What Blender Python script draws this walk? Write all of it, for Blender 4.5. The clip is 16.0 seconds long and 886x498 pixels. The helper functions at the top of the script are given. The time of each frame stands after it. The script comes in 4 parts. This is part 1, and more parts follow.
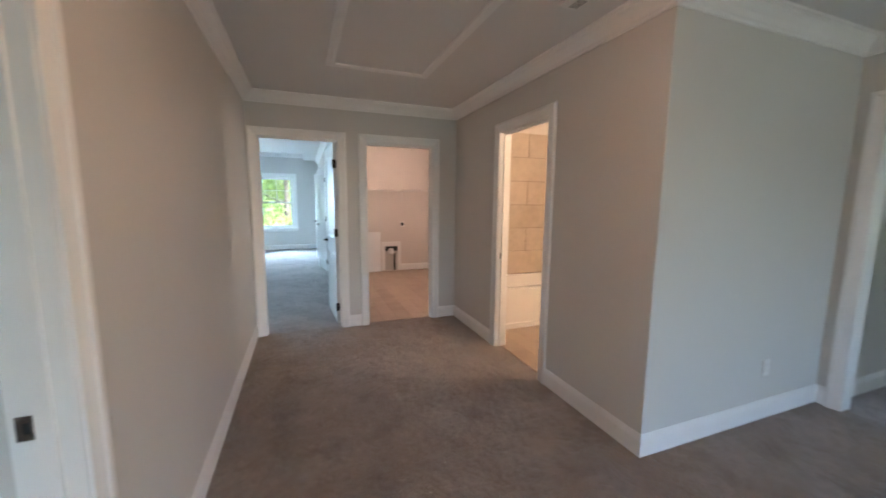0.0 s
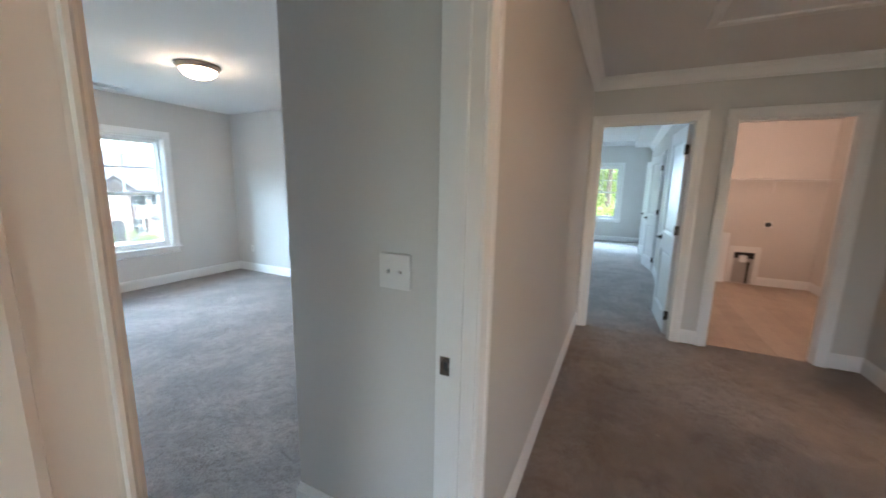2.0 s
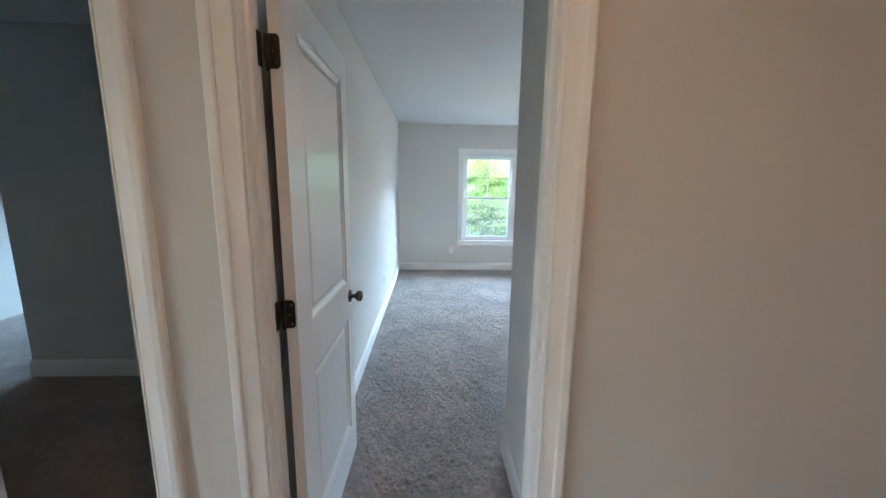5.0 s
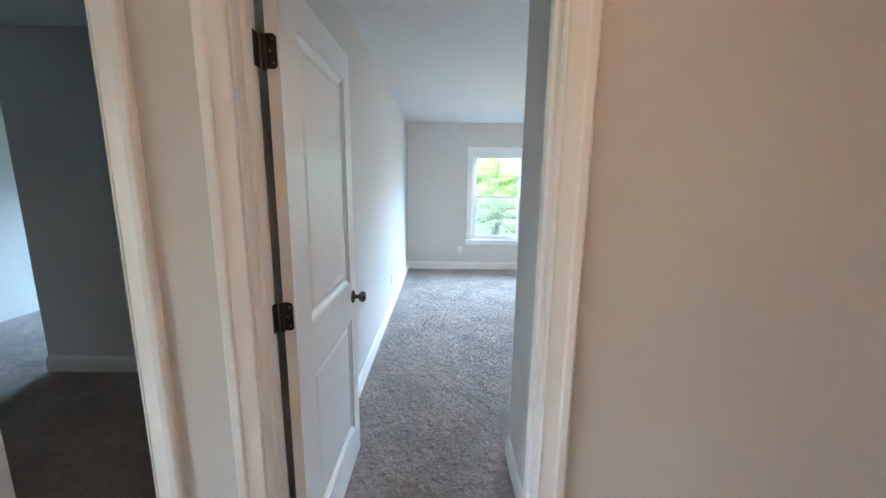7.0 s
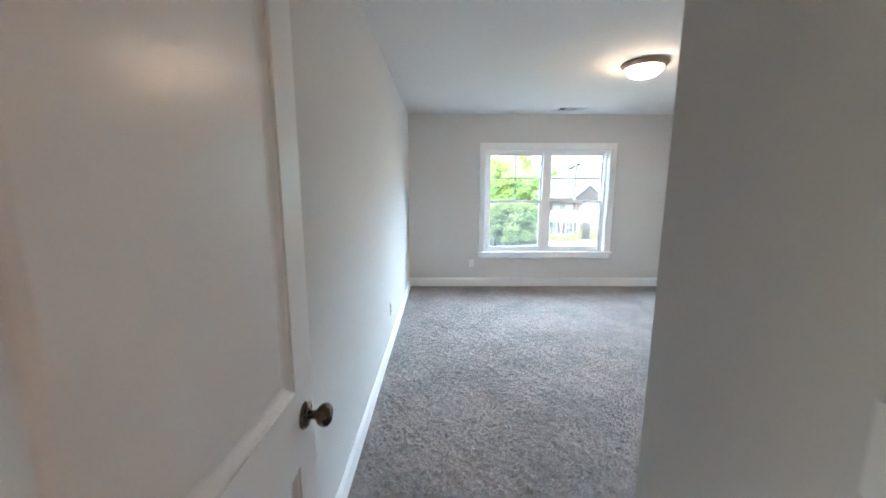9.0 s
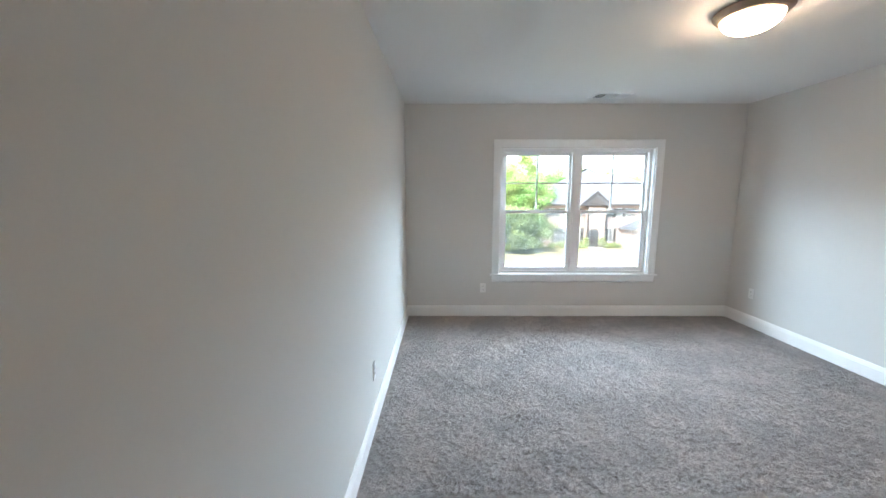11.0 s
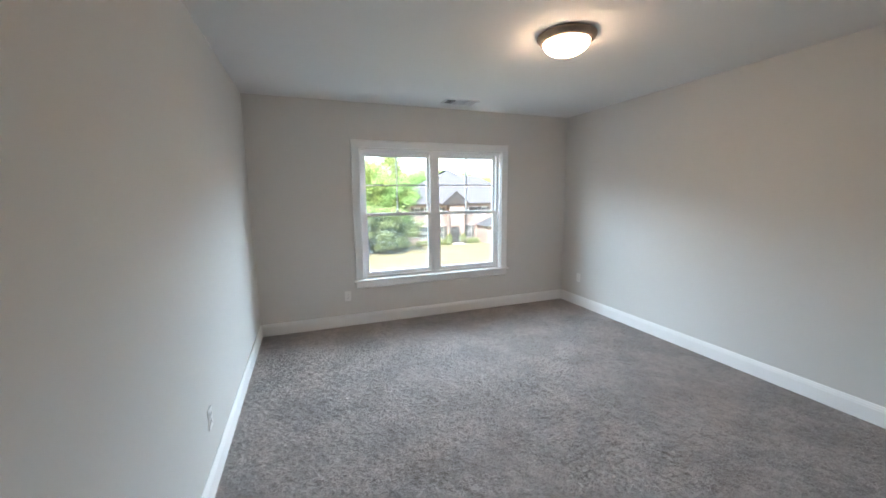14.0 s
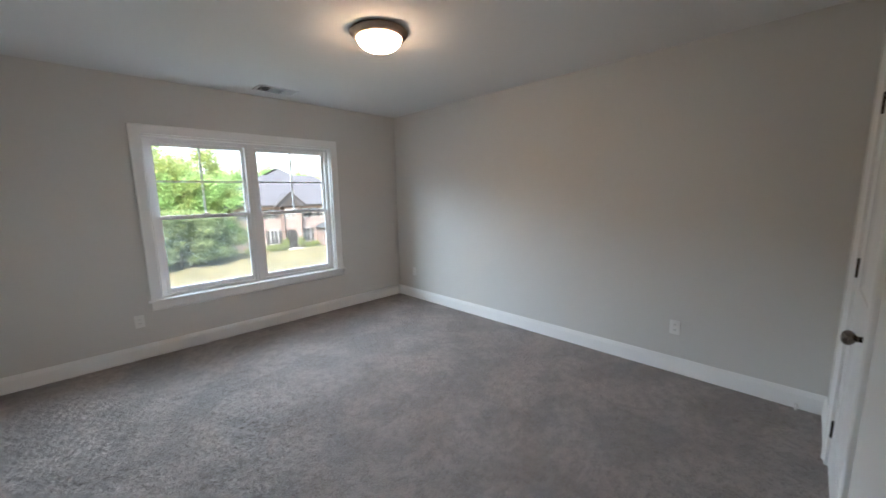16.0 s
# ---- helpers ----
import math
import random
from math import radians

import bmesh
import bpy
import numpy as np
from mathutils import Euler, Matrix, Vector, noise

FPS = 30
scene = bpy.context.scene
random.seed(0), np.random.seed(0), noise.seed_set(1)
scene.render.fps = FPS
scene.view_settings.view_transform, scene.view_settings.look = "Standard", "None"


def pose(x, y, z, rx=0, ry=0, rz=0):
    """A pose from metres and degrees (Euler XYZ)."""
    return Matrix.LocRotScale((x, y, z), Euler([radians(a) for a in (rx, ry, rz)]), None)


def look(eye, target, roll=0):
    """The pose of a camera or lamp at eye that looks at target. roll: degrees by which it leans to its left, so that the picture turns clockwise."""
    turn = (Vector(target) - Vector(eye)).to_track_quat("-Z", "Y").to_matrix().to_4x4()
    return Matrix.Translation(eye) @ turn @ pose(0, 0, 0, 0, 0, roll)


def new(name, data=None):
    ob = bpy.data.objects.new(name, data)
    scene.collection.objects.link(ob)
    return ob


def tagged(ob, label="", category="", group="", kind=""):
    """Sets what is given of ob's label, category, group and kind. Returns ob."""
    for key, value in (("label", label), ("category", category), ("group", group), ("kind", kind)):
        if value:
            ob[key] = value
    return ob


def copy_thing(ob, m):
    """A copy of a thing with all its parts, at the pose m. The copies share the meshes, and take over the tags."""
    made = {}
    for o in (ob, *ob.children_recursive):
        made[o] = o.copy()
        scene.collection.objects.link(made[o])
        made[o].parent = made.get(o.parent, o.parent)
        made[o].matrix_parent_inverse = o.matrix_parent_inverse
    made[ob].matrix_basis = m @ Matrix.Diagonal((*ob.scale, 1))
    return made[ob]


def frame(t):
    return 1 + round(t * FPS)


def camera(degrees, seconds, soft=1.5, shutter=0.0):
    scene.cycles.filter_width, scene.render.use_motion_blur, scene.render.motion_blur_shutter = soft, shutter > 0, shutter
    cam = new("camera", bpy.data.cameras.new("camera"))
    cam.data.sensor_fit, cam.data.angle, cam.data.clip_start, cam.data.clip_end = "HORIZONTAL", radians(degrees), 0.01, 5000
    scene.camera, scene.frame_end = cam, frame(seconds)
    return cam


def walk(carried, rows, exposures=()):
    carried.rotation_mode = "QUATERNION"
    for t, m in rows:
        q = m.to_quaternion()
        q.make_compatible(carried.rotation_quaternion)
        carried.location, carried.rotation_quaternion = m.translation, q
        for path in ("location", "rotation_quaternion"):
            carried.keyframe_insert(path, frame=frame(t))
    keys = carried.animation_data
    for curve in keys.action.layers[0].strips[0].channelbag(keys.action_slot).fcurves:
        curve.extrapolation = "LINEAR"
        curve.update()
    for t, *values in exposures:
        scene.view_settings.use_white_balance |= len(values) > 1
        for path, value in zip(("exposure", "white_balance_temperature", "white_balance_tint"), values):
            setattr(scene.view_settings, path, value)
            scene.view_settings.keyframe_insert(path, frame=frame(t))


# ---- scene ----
cam = camera(101.0, 16.0, shutter=0.35)

PATH = [
    (0, (-0.184, 0.17, 1.418), (1.67, -0.535, 1.16), 0.5),
    (0.5, (-0.18, 0.205, 1.411), (1.782, -0.078, 1.141), 0.6),
    (1, (-0.191, 0.241, 1.41), (1.785, 0.35, 1.126), 0.8),
    (1.5, (-0.141, 0.29, 1.412), (1.783, 0.738, 1.096), 1.0),
    (2, (-0.067, 0.34, 1.436), (1.708, 1.196, 1.096), 1.2),
    (2.5, (0.048, 0.364, 1.429), (1.579, 1.605, 1.085), 0.9),
    (3, (0.21, 0.328, 1.444), (1.269, 1.984, 1.078), 0.2),
    (3.5, (0.307, 0.232, 1.444), (0.992, 2.077, 1.092), 0.3),
    (4, (0.374, 0.055, 1.458), (0.866, 1.962, 1.112), 0.7),
    (4.5, (0.43, -0.083, 1.44), (0.76, 1.861, 1.105), 0.3),
    (5, (0.525, -0.294, 1.456), (0.601, 1.676, 1.117), 0.7),
    (7.3, (0.56, -0.258, 1.465), (0.571, 1.711, 1.116), 0.7),
    (7.5, (0.553, -0.163, 1.465), (0.559, 1.806, 1.116), 0.7),
    (8, (0.503, 0.112, 1.468), (0.508, 2.083, 1.126), 0.4),
    (8.5, (0.462, 0.389, 1.454), (0.472, 2.36, 1.113), 0.3),
    (9, (0.451, 0.694, 1.441), (0.466, 2.667, 1.115), 0.1),
    (11.5, (0.44, 1.818, 1.483), (0.434, 3.796, 1.188), 0.0),
    (12, (0.451, 1.838, 1.507), (0.517, 3.813, 1.2), -0.1),
    (12.5, (0.463, 1.857, 1.502), (0.665, 3.823, 1.197), -0.1),
    (13, (0.478, 1.853, 1.493), (0.832, 3.799, 1.195), -0.2),
    (13.5, (0.505, 1.854, 1.493), (1.011, 3.766, 1.195), -0.4),
    (14, (0.529, 1.853, 1.485), (1.217, 3.707, 1.188), -0.6),
    (14.5, (0.543, 1.868, 1.464), (1.419, 3.642, 1.168), -0.6),
    (15, (0.586, 1.864, 1.453), (1.627, 3.546, 1.153), -0.8),
    (15.5, (0.608, 1.856, 1.438), (1.834, 3.409, 1.142), -0.9),
    (16, (0.644, 1.847, 1.449), (2.034, 3.253, 1.143), -1.0),
]
walk(cam, [(t, look(eye, target, roll)) for t, eye, target, roll in PATH],
     [(0, 4.27, 5600, 8), (0.5, 4.65, 5500, 7), (1.5, 4.6, 5700, 8), (2, 4.05, 5750, 8), (2.5, 3.26, 5800, 10), (3, 3.75, 5850, 8), (3.5, 4.05, 5700, 7), (5, 4.06, 5550, 6), (7.5, 4.45, 5550, 8), (8, 4.33, 5600, 9), (8.5, 4.2, 5650, 9), (9, 4.08, 6050, 11), (11.5, 3.7, 6450, 13), (12.5, 3.7, 6650, 14), (13.5, 3.58, 6600, 14), (14.5, 3.33, 6550, 14), (15.5, 3.33, 6600, 15), (16, 3.07, 6650, 16)])

# ---- daylight ----
world = bpy.data.worlds.new("sky")
scene.world = world
world.use_nodes = True
wn = world.node_tree
sky = wn.nodes.new("ShaderNodeTexSky")
sky.sky_type = "NISHITA"
sky.sun_disc = False
sky.sun_elevation = radians(46.5)
sky.sun_rotation = radians(218)
sky.air_density, sky.dust_density = 1.0, 2.5
wn.nodes["Background"].inputs["Strength"].default_value = 0.125
wn.links.new(sky.outputs[0], wn.nodes["Background"].inputs["Color"])

sun = new("sun", bpy.data.lights.new("sun", "SUN"))
sun.data.energy, sun.data.angle, sun.data.color = 2.4, radians(14), (1.0, 0.95, 0.88)
sun.matrix_world = look((0, 0, 0), (0.42, 0.54, -0.72))

# ---- lamps: warm bulbs in the rooms ----
WARM = (1.0, 0.62, 0.36)


def bulb(name, place, watts, radius=0.08, color=WARM):
    ob = new(name, bpy.data.lights.new(name, "POINT"))
    ob.data.energy, ob.data.shadow_soft_size, ob.data.color = watts, radius, color
    ob.location = place
    return ob


# the sky's light at the windows, from above the treetops, given by area panels
def sky_light(name, eye, target, wide, high, watts):
    ob = new(name, bpy.data.lights.new(name, "AREA"))
    ob.data.shape, ob.data.size, ob.data.size_y = "RECTANGLE", wide, high
    ob.data.energy, ob.data.color = watts, (0.63, 0.835, 1.0)
    ob.matrix_world = look(eye, target)
    return ob


sky_light("sky_light_front", (-2.4, 11.5, 4.6), (0.8, 6, 1.2), 11, 3.2, 400)
sky_light("sky_light_front_side", (6.6, 11.5, 4.6), (2.4, 6, 1.2), 11, 3.2, 545)
sky_light("sky_light_suite", (15.5, 1.6, 4.6), (11.3, 1.0, 1.2), 6, 3, 400)
# next two: panels added at window height outside unseen openings
sky_light("sky_light_suite_side", (13.6, 3.7, 1.7), (11.3, 3.7, 1.3), 2.4, 1.8, 60)
sky_light("sky_light_landing", (-8.0, -1.6, 1.9), (-4, -1.6, 1.3), 4, 2.5, 6)
sky_light("sky_light_back", (0.9, -11.5, 4.6), (0.9, -6.4, 1.3), 6, 3, 10)


# ---- materials ----
def nodes_of(name):
    m = bpy.data.materials.new(name)
    m.use_nodes = True
    t = m.node_tree
    return m, t, t.nodes["Principled BSDF"]


def noise_node(t, scale, detail=3.0, rough=0.55):
    geo = t.nodes.get("place") or t.nodes.new("ShaderNodeNewGeometry")
    geo.name = "place"
    n = t.nodes.new("ShaderNodeTexNoise")
    n.inputs["Scale"].default_value, n.inputs["Detail"].default_value = scale, detail
    n.inputs["Roughness"].default_value = rough
    t.links.new(geo.outputs["Position"], n.inputs["Vector"])
    return n.outputs["Fac"]


def ramp(t, fac, lo, hi, a, b):
    r = t.nodes.new("ShaderNodeMapRange")
    r.inputs["From Min"].default_value, r.inputs["From Max"].default_value = lo, hi
    r.inputs["To Min"].default_value, r.inputs["To Max"].default_value = a, b
    t.links.new(fac, r.inputs["Value"])
    return r.outputs["Result"]


def blend(t, fac, a, b, kind="MIX"):
    m = t.nodes.new("ShaderNodeMix")
    m.data_type, m.blend_type = "RGBA", kind
    for slot, v in ((0, fac), (6, a), (7, b)):
        if isinstance(v, (int, float)):
            m.inputs[slot].default_value = v
        elif isinstance(v, tuple):
            m.inputs[slot].default_value = (*v, 1)
        else:
            t.links.new(v, m.inputs[slot])
    return m.outputs[2]


def bump(t, b, fac, strength, distance):
    n = t.nodes.new("ShaderNodeBump")
    n.inputs["Strength"].default_value, n.inputs["Distance"].default_value = strength, distance
    t.links.new(fac, n.inputs["Height"])
    t.links.new(n.outputs["Normal"], b.inputs["Normal"])


def surface(name, color, rough=0.5, metal=0.0, spread=0.08, big=1.5, fine=60.0, relief=0.1, depth=0.001, spec=0.5):
    """A plain surface with a broad and a fine variation."""
    m, t, b = nodes_of(name)
    dark = tuple(c * (1 - spread) for c in color)
    light = tuple(min(1, c * (1 + spread)) for c in color)
    broad, grain = noise_node(t, big), noise_node(t, fine)
    c = blend(t, ramp(t, broad, 0.3, 0.7, 0, 1), dark, light)
    if relief > 0:
        c = blend(t, ramp(t, grain, 0.35, 0.65, 0, 0.35), c, dark)
    t.links.new(c, b.inputs["Base Color"])
    b.inputs["Roughness"].default_value = rough
    if relief > 0:
        t.links.new(ramp(t, broad, 0.3, 0.7, rough * 0.9, min(1, rough * 1.1)), b.inputs["Roughness"])
    b.inputs["Metallic"].default_value = metal
    b.inputs["Specular IOR Level"].default_value = spec
    if relief > 0:
        bump(t, b, grain, relief, depth)
    return m


wall_paint = surface("grey_wall_paint", (0.635, 0.625, 0.595), 0.62, spread=0.025, big=0.8, fine=220, relief=0.12, depth=0.0008, spec=0.35)
ceiling_paint = surface("flat_ceiling_paint", (0.76, 0.755, 0.74), 0.9, spread=0.02, big=0.7, fine=160, relief=0.1, spec=0.2)
laundry_paint = surface("laundry_wall_paint", (0.66, 0.62, 0.57), 0.6, spread=0.03, fine=200, relief=0.1)
trim_paint = surface("white_trim_paint", (0.85, 0.85, 0.835), 0.5, spread=0.02, big=3, fine=90, relief=0.0, spec=0.3)
door_paint = surface("white_door_paint", (0.78, 0.78, 0.77), 0.3, spread=0.02, big=3, fine=110, relief=0.0)
vinyl = surface("white_vinyl", (0.82, 0.82, 0.82), 0.3, spread=0.02, fine=80, relief=0.02)
plastic = surface("white_plastic", (0.80, 0.795, 0.77), 0.35, spread=0.015, fine=90, relief=0.02)
slot_dark = surface("dark_slot", (0.02, 0.02, 0.02), 0.6)
bronze = surface("oil_rubbed_bronze", (0.055, 0.043, 0.036), 0.36, 0.85, spread=0.3, big=30, fine=300, relief=0.05)
nickel = surface("antique_nickel", (0.17, 0.14, 0.115), 0.27, 1.0, spread=0.2, big=40, fine=400, relief=0.03)
rim_metal = surface("brushed_bronze_rim", (0.40, 0.29, 0.22), 0.36, 0.9, spread=0.2, big=20, fine=260, relief=0.05)
gypsum = surface("plasterboard_core", (0.5, 0.48, 0.45), 0.9)
tub_white = surface("bath_tub_acrylic", (0.80, 0.78, 0.74), 0.22, spread=0.02, relief=0.0)
wire_white = surface("coated_wire", (0.78, 0.77, 0.75), 0.4)
vent_metal = surface("white_vent_enamel", (0.78, 0.78, 0.77), 0.45, spread=0.02)


def carpet_material(name, soil_warmth=0.0):
    m, t, b = nodes_of(name)
    fine, tuft = noise_node(t, 480, 2), noise_node(t, 165, 4, 0.75)
    nap, patch = noise_node(t, 16, 4, 0.6), noise_node(t, 2.6, 2, 0.4)
    c = blend(t, ramp(t, tuft, 0.38, 0.62, 0, 1), (0.13, 0.113, 0.105), (0.62, 0.545, 0.508))
    c = blend(t, ramp(t, fine, 0.35, 0.65, 0, 0.45), c, (0.26, 0.229, 0.213))
    c = blend(t, ramp(t, nap, 0.44, 0.60, 0, 0.50), c, (0.55, 0.484, 0.452))
    c = blend(t, ramp(t, patch, 0.44, 0.58, 0, 0.42), c, (0.19, 0.171, 0.163))
    # brown of the warm hall light put into the colour, along with soil stains
    if soil_warmth:
        stain_warmth = noise_node(t, 1.7, 6, 0.62)
        c = blend(t, ramp(t, stain_warmth, 0.30, 0.68, 0.25 * soil_warmth, soil_warmth), c, (0.315, 0.232, 0.160))
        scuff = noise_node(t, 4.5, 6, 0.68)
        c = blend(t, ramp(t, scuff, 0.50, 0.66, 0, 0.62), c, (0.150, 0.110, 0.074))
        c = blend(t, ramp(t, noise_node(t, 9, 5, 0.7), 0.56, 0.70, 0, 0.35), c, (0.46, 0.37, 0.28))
    t.links.new(c, b.inputs["Base Color"])
    b.inputs["Roughness"].default_value = 1.0
    b.inputs["Specular IOR Level"].default_value = 0.05
    b.inputs["Sheen Weight"].default_value = 0.45
    b.inputs["Sheen Roughness"].default_value = 0.6
    add = t.nodes.new("ShaderNodeMath")
    add.operation = "ADD"
    t.links.new(tuft, add.inputs[0])
    t.links.new(nap, add.inputs[1])
    bump(t, b, add.outputs[0], 1.0, 0.013)
    return m


carpet = carpet_material("cut_pile_carpet")
# stained copy that also carries the hall's warm light as a brown tint
hall_carpet = carpet_material("soiled_lamplit_hall_carpet", 0.75)


def random_piece(name, a, b_col, rough, fine=40, relief=0.1):
    """Pieces that differ from one another by object, with grain."""
    m, t, b = nodes_of(name)
    info = t.nodes.new("ShaderNodeObjectInfo")
    c = blend(t, info.outputs["Random"], a, b_col)
    grain = noise_node(t, fine, 4)
    broad = noise_node(t, 4, 3)
    c = blend(t, ramp(t, grain, 0.35, 0.65, 0, 0.3), c, tuple(x * 0.75 for x in a))
    c = blend(t, ramp(t, broad, 0.4, 0.65, 0, 0.3), c, tuple(min(1, x * 1.12) for x in b_col))
    t.links.new(c, b.inputs["Base Color"])
    b.inputs["Roughness"].default_value = rough
    bump(t, b, grain, relief, 0.001)
    return m


tile_stone = random_piece("beige_stone_tile", (0.43, 0.35, 0.26), (0.55, 0.46, 0.36), 0.35, 14)
plank_vinyl = random_piece("wood_look_vinyl", (0.35, 0.27, 0.20), (0.44, 0.35, 0.27), 0.45, 25)
grout = surface("tile_grout", (0.22, 0.175, 0.135), 0.9)


def glass_material():
    m, t, b = nodes_of("window_glass")
    clear = t.nodes.new("ShaderNodeBsdfTransparent")
    clear.inputs[0].default_value = (0.90, 0.93, 0.92, 1)
    gloss = t.nodes.new("ShaderNodeBsdfGlossy")
    gloss.inputs["Roughness"].default_value = 0.02
    fres = t.nodes.new("ShaderNodeFresnel")
    fres.inputs[0].default_value = 1.45
    mix = t.nodes.new("ShaderNodeMixShader")
    t.links.new(fres.outputs[0], mix.inputs[0])
    t.links.new(clear.outputs[0], mix.inputs[1])
    t.links.new(gloss.outputs[0], mix.inputs[2])
    t.links.new(mix.outputs[0], t.nodes["Material Output"].inputs["Surface"])
    return m


def screen_material():
    m, t, b = nodes_of("insect_screen_mesh")
    clear = t.nodes.new("ShaderNodeBsdfTransparent")
    mix = t.nodes.new("ShaderNodeMixShader")
    mix.inputs[0].default_value = 0.24
    b.inputs["Base Color"].default_value = (0.16, 0.17, 0.17, 1)
    b.inputs["Roughness"].default_value = 0.8
    t.links.new(clear.outputs[0], mix.inputs[1])
    t.links.new(b.outputs[0], mix.inputs[2])
    t.links.new(mix.outputs[0], t.nodes["Material Output"].inputs["Surface"])
    return m


def lamp_glass_material(name, strength, glow=(1.0, 0.70, 0.46, 1)):
    m, t, b = nodes_of(name)
    b.inputs["Base Color"].default_value = (0.9, 0.88, 0.84, 1)
    b.inputs["Roughness"].default_value = 0.3
    b.inputs["Emission Color"].default_value = glow
    b.inputs["Emission Strength"].default_value = strength
    return m


glass, screen = glass_material(), screen_material()
lamp_glass = lamp_glass_material("lit_frosted_glass", 5.6)
hall_lamp_glass = lamp_glass_material("bright_frosted_glass", 2.25, (1.0, 0.50, 0.24, 1))


# ---- building helpers ----
def part(name, bm, material, parent=None, label="", smooth=False):
    me = bpy.data.meshes.new(name)
    bmesh.ops.recalc_face_normals(bm, faces=bm.faces)
    bm.to_mesh(me)
    bm.free()
    me.materials.append(material)
    if smooth:
        me.polygons.foreach_set("use_smooth", [True] * len(me.polygons))
    ob = new(name, me)
    if parent is not None:
        ob.parent = parent
    if label:
        ob["label"] = label
    return ob


def empty(name, m, label, category, group="", kind=""):
    ob = new(name)
    ob.empty_display_size = 0.1
    ob.matrix_world = m
    return tagged(ob, label, category, group, kind)


def box(bm, x0, x1, y0, y1, z0, z1, bevel=0.0, m=None):
    g = bmesh.ops.create_cube(bm, size=1)["verts"]
    for v in g:
        v.co = Vector((x0 + (v.co.x + 0.5) * (x1 - x0), y0 + (v.co.y + 0.5) * (y1 - y0), z0 + (v.co.z + 0.5) * (z1 - z0)))
    if bevel:
        edges = list({e for v in g for e in v.link_edges})
        g = list({v for f in bmesh.ops.bevel(bm, geom=edges, offset=bevel, segments=2, affect="EDGES")["faces"] for v in f.verts} | {v for v in g if v.is_valid})
    if m is not None:
        bmesh.ops.transform(bm, matrix=m, verts=[v for v in g if v.is_valid])
    return bm


def boxes(*rows, bevel=0.0):
    bm = bmesh.new()
    for r in rows:
        box(bm, *r, bevel=bevel)
    return bm


def prism(bm, rings):
    """Rings of points, joined one to the next, with end caps."""
    vs = [[bm.verts.new(p) for p in r] for r in rings]
    n = len(vs[0])
    for a, b in zip(vs, vs[1:]):
        for i in range(n):
            bm.faces.new((a[i], a[(i + 1) % n], b[(i + 1) % n], b[i]))
    bm.faces.new(vs[0])
    bm.faces.new(vs[-1][::-1])
    return bm


def lathe(bm, profile, m=None, segments=28):
    """A turned solid: (radius, height) rows from bottom to top about z."""
    rings = []
    for r, z in profile:
        rings.append([Vector((r * math.cos(2 * math.pi * i / segments), r * math.sin(2 * math.pi * i / segments), z)) for i in range(segments)])
    if m is not None:
        rings = [[m @ p for p in r] for r in rings]
    return prism(bm, rings)


class Face:
    """A wall's face: s runs along it, d out of it, z up."""

    def __init__(self, origin, along, out):
        self.o, self.s, self.n = Vector((*origin, 0)), Vector((*along, 0)), Vector((*out, 0))

    def at(self, s, d, z):
        return self.o + self.s * s + self.n * d + Vector((0, 0, z))


CASING = ((0.006, 0), (0.006, 0.010), (0.009, 0.0125), (0.0125, 0.0125), (0.0140, 0.0095), (0.0175, 0.0095), (0.030, 0.0115), (0.053, 0.0160), (0.0545, 0.0195), (0.060, 0.0220), (0.078, 0.0220), (0.0835, 0.0195), (0.087, 0.014), (0.087, 0))
BASE = ((0, 0.005), (0.015, 0.005), (0.015, 0.100), (0.0125, 0.106), (0.0125, 0.112), (0.009, 0.120), (0.006, 0.130), (0.004, 0.134), (0, 0.134))
CROWN = ((0, -0.105), (0.010, -0.105), (0.013, -0.092), (0.024, -0.084), (0.036, -0.062), (0.058, -0.038), (0.074, -0.028), (0.078, -0.018), (0.090, -0.012), (0.090, 0), (0, 0))


def casing(face, s0, s1, z1, parent=None, name="trim", z0=0.0, label="white painted door casing on the wall"):
    """Three mitred sides round an opening."""
    bm = bmesh.new()
    prism(bm, [[face.at(s0 - a, d, z0) for a, d in CASING], [face.at(s0 - a, d, z1 + a) for a, d in CASING],
               [face.at(s1 + a, d, z1 + a) for a, d in CASING], [face.at(s1 + a, d, z0) for a, d in CASING]])
    ob = part(name, bm, trim_paint, parent)
    if parent is None:
        tagged(ob, label, "trim", kind="structure")
    return ob


def run(face, s0, s1, profile, name, label, k0=0, k1=0, lift=0.0):
    """A straight length of moulding; k: 1 at an inside corner, -1 at an outside one."""
    bm = bmesh.new()
    prism(bm, [[face.at(s0 + k0 * d, d, z + lift) for d, z in profile], [face.at(s1 - k1 * d, d, z + lift) for d, z in profile]])
    return tagged(part(name, bm, trim_paint), label, "moulding", kind="structure")


def baseboard(face, s0, s1, k0=0, k1=0):
    return run(face, s0, s1, BASE, "baseboard", "white painted wooden baseboard above the carpet", k0, k1)


def crown(face, s0, s1, k0=0, k1=0, z=2.468):
    return run(face, s0, s1, CROWN, "crown_moulding", "white painted crown moulding under the ceiling", k0, k1, z)


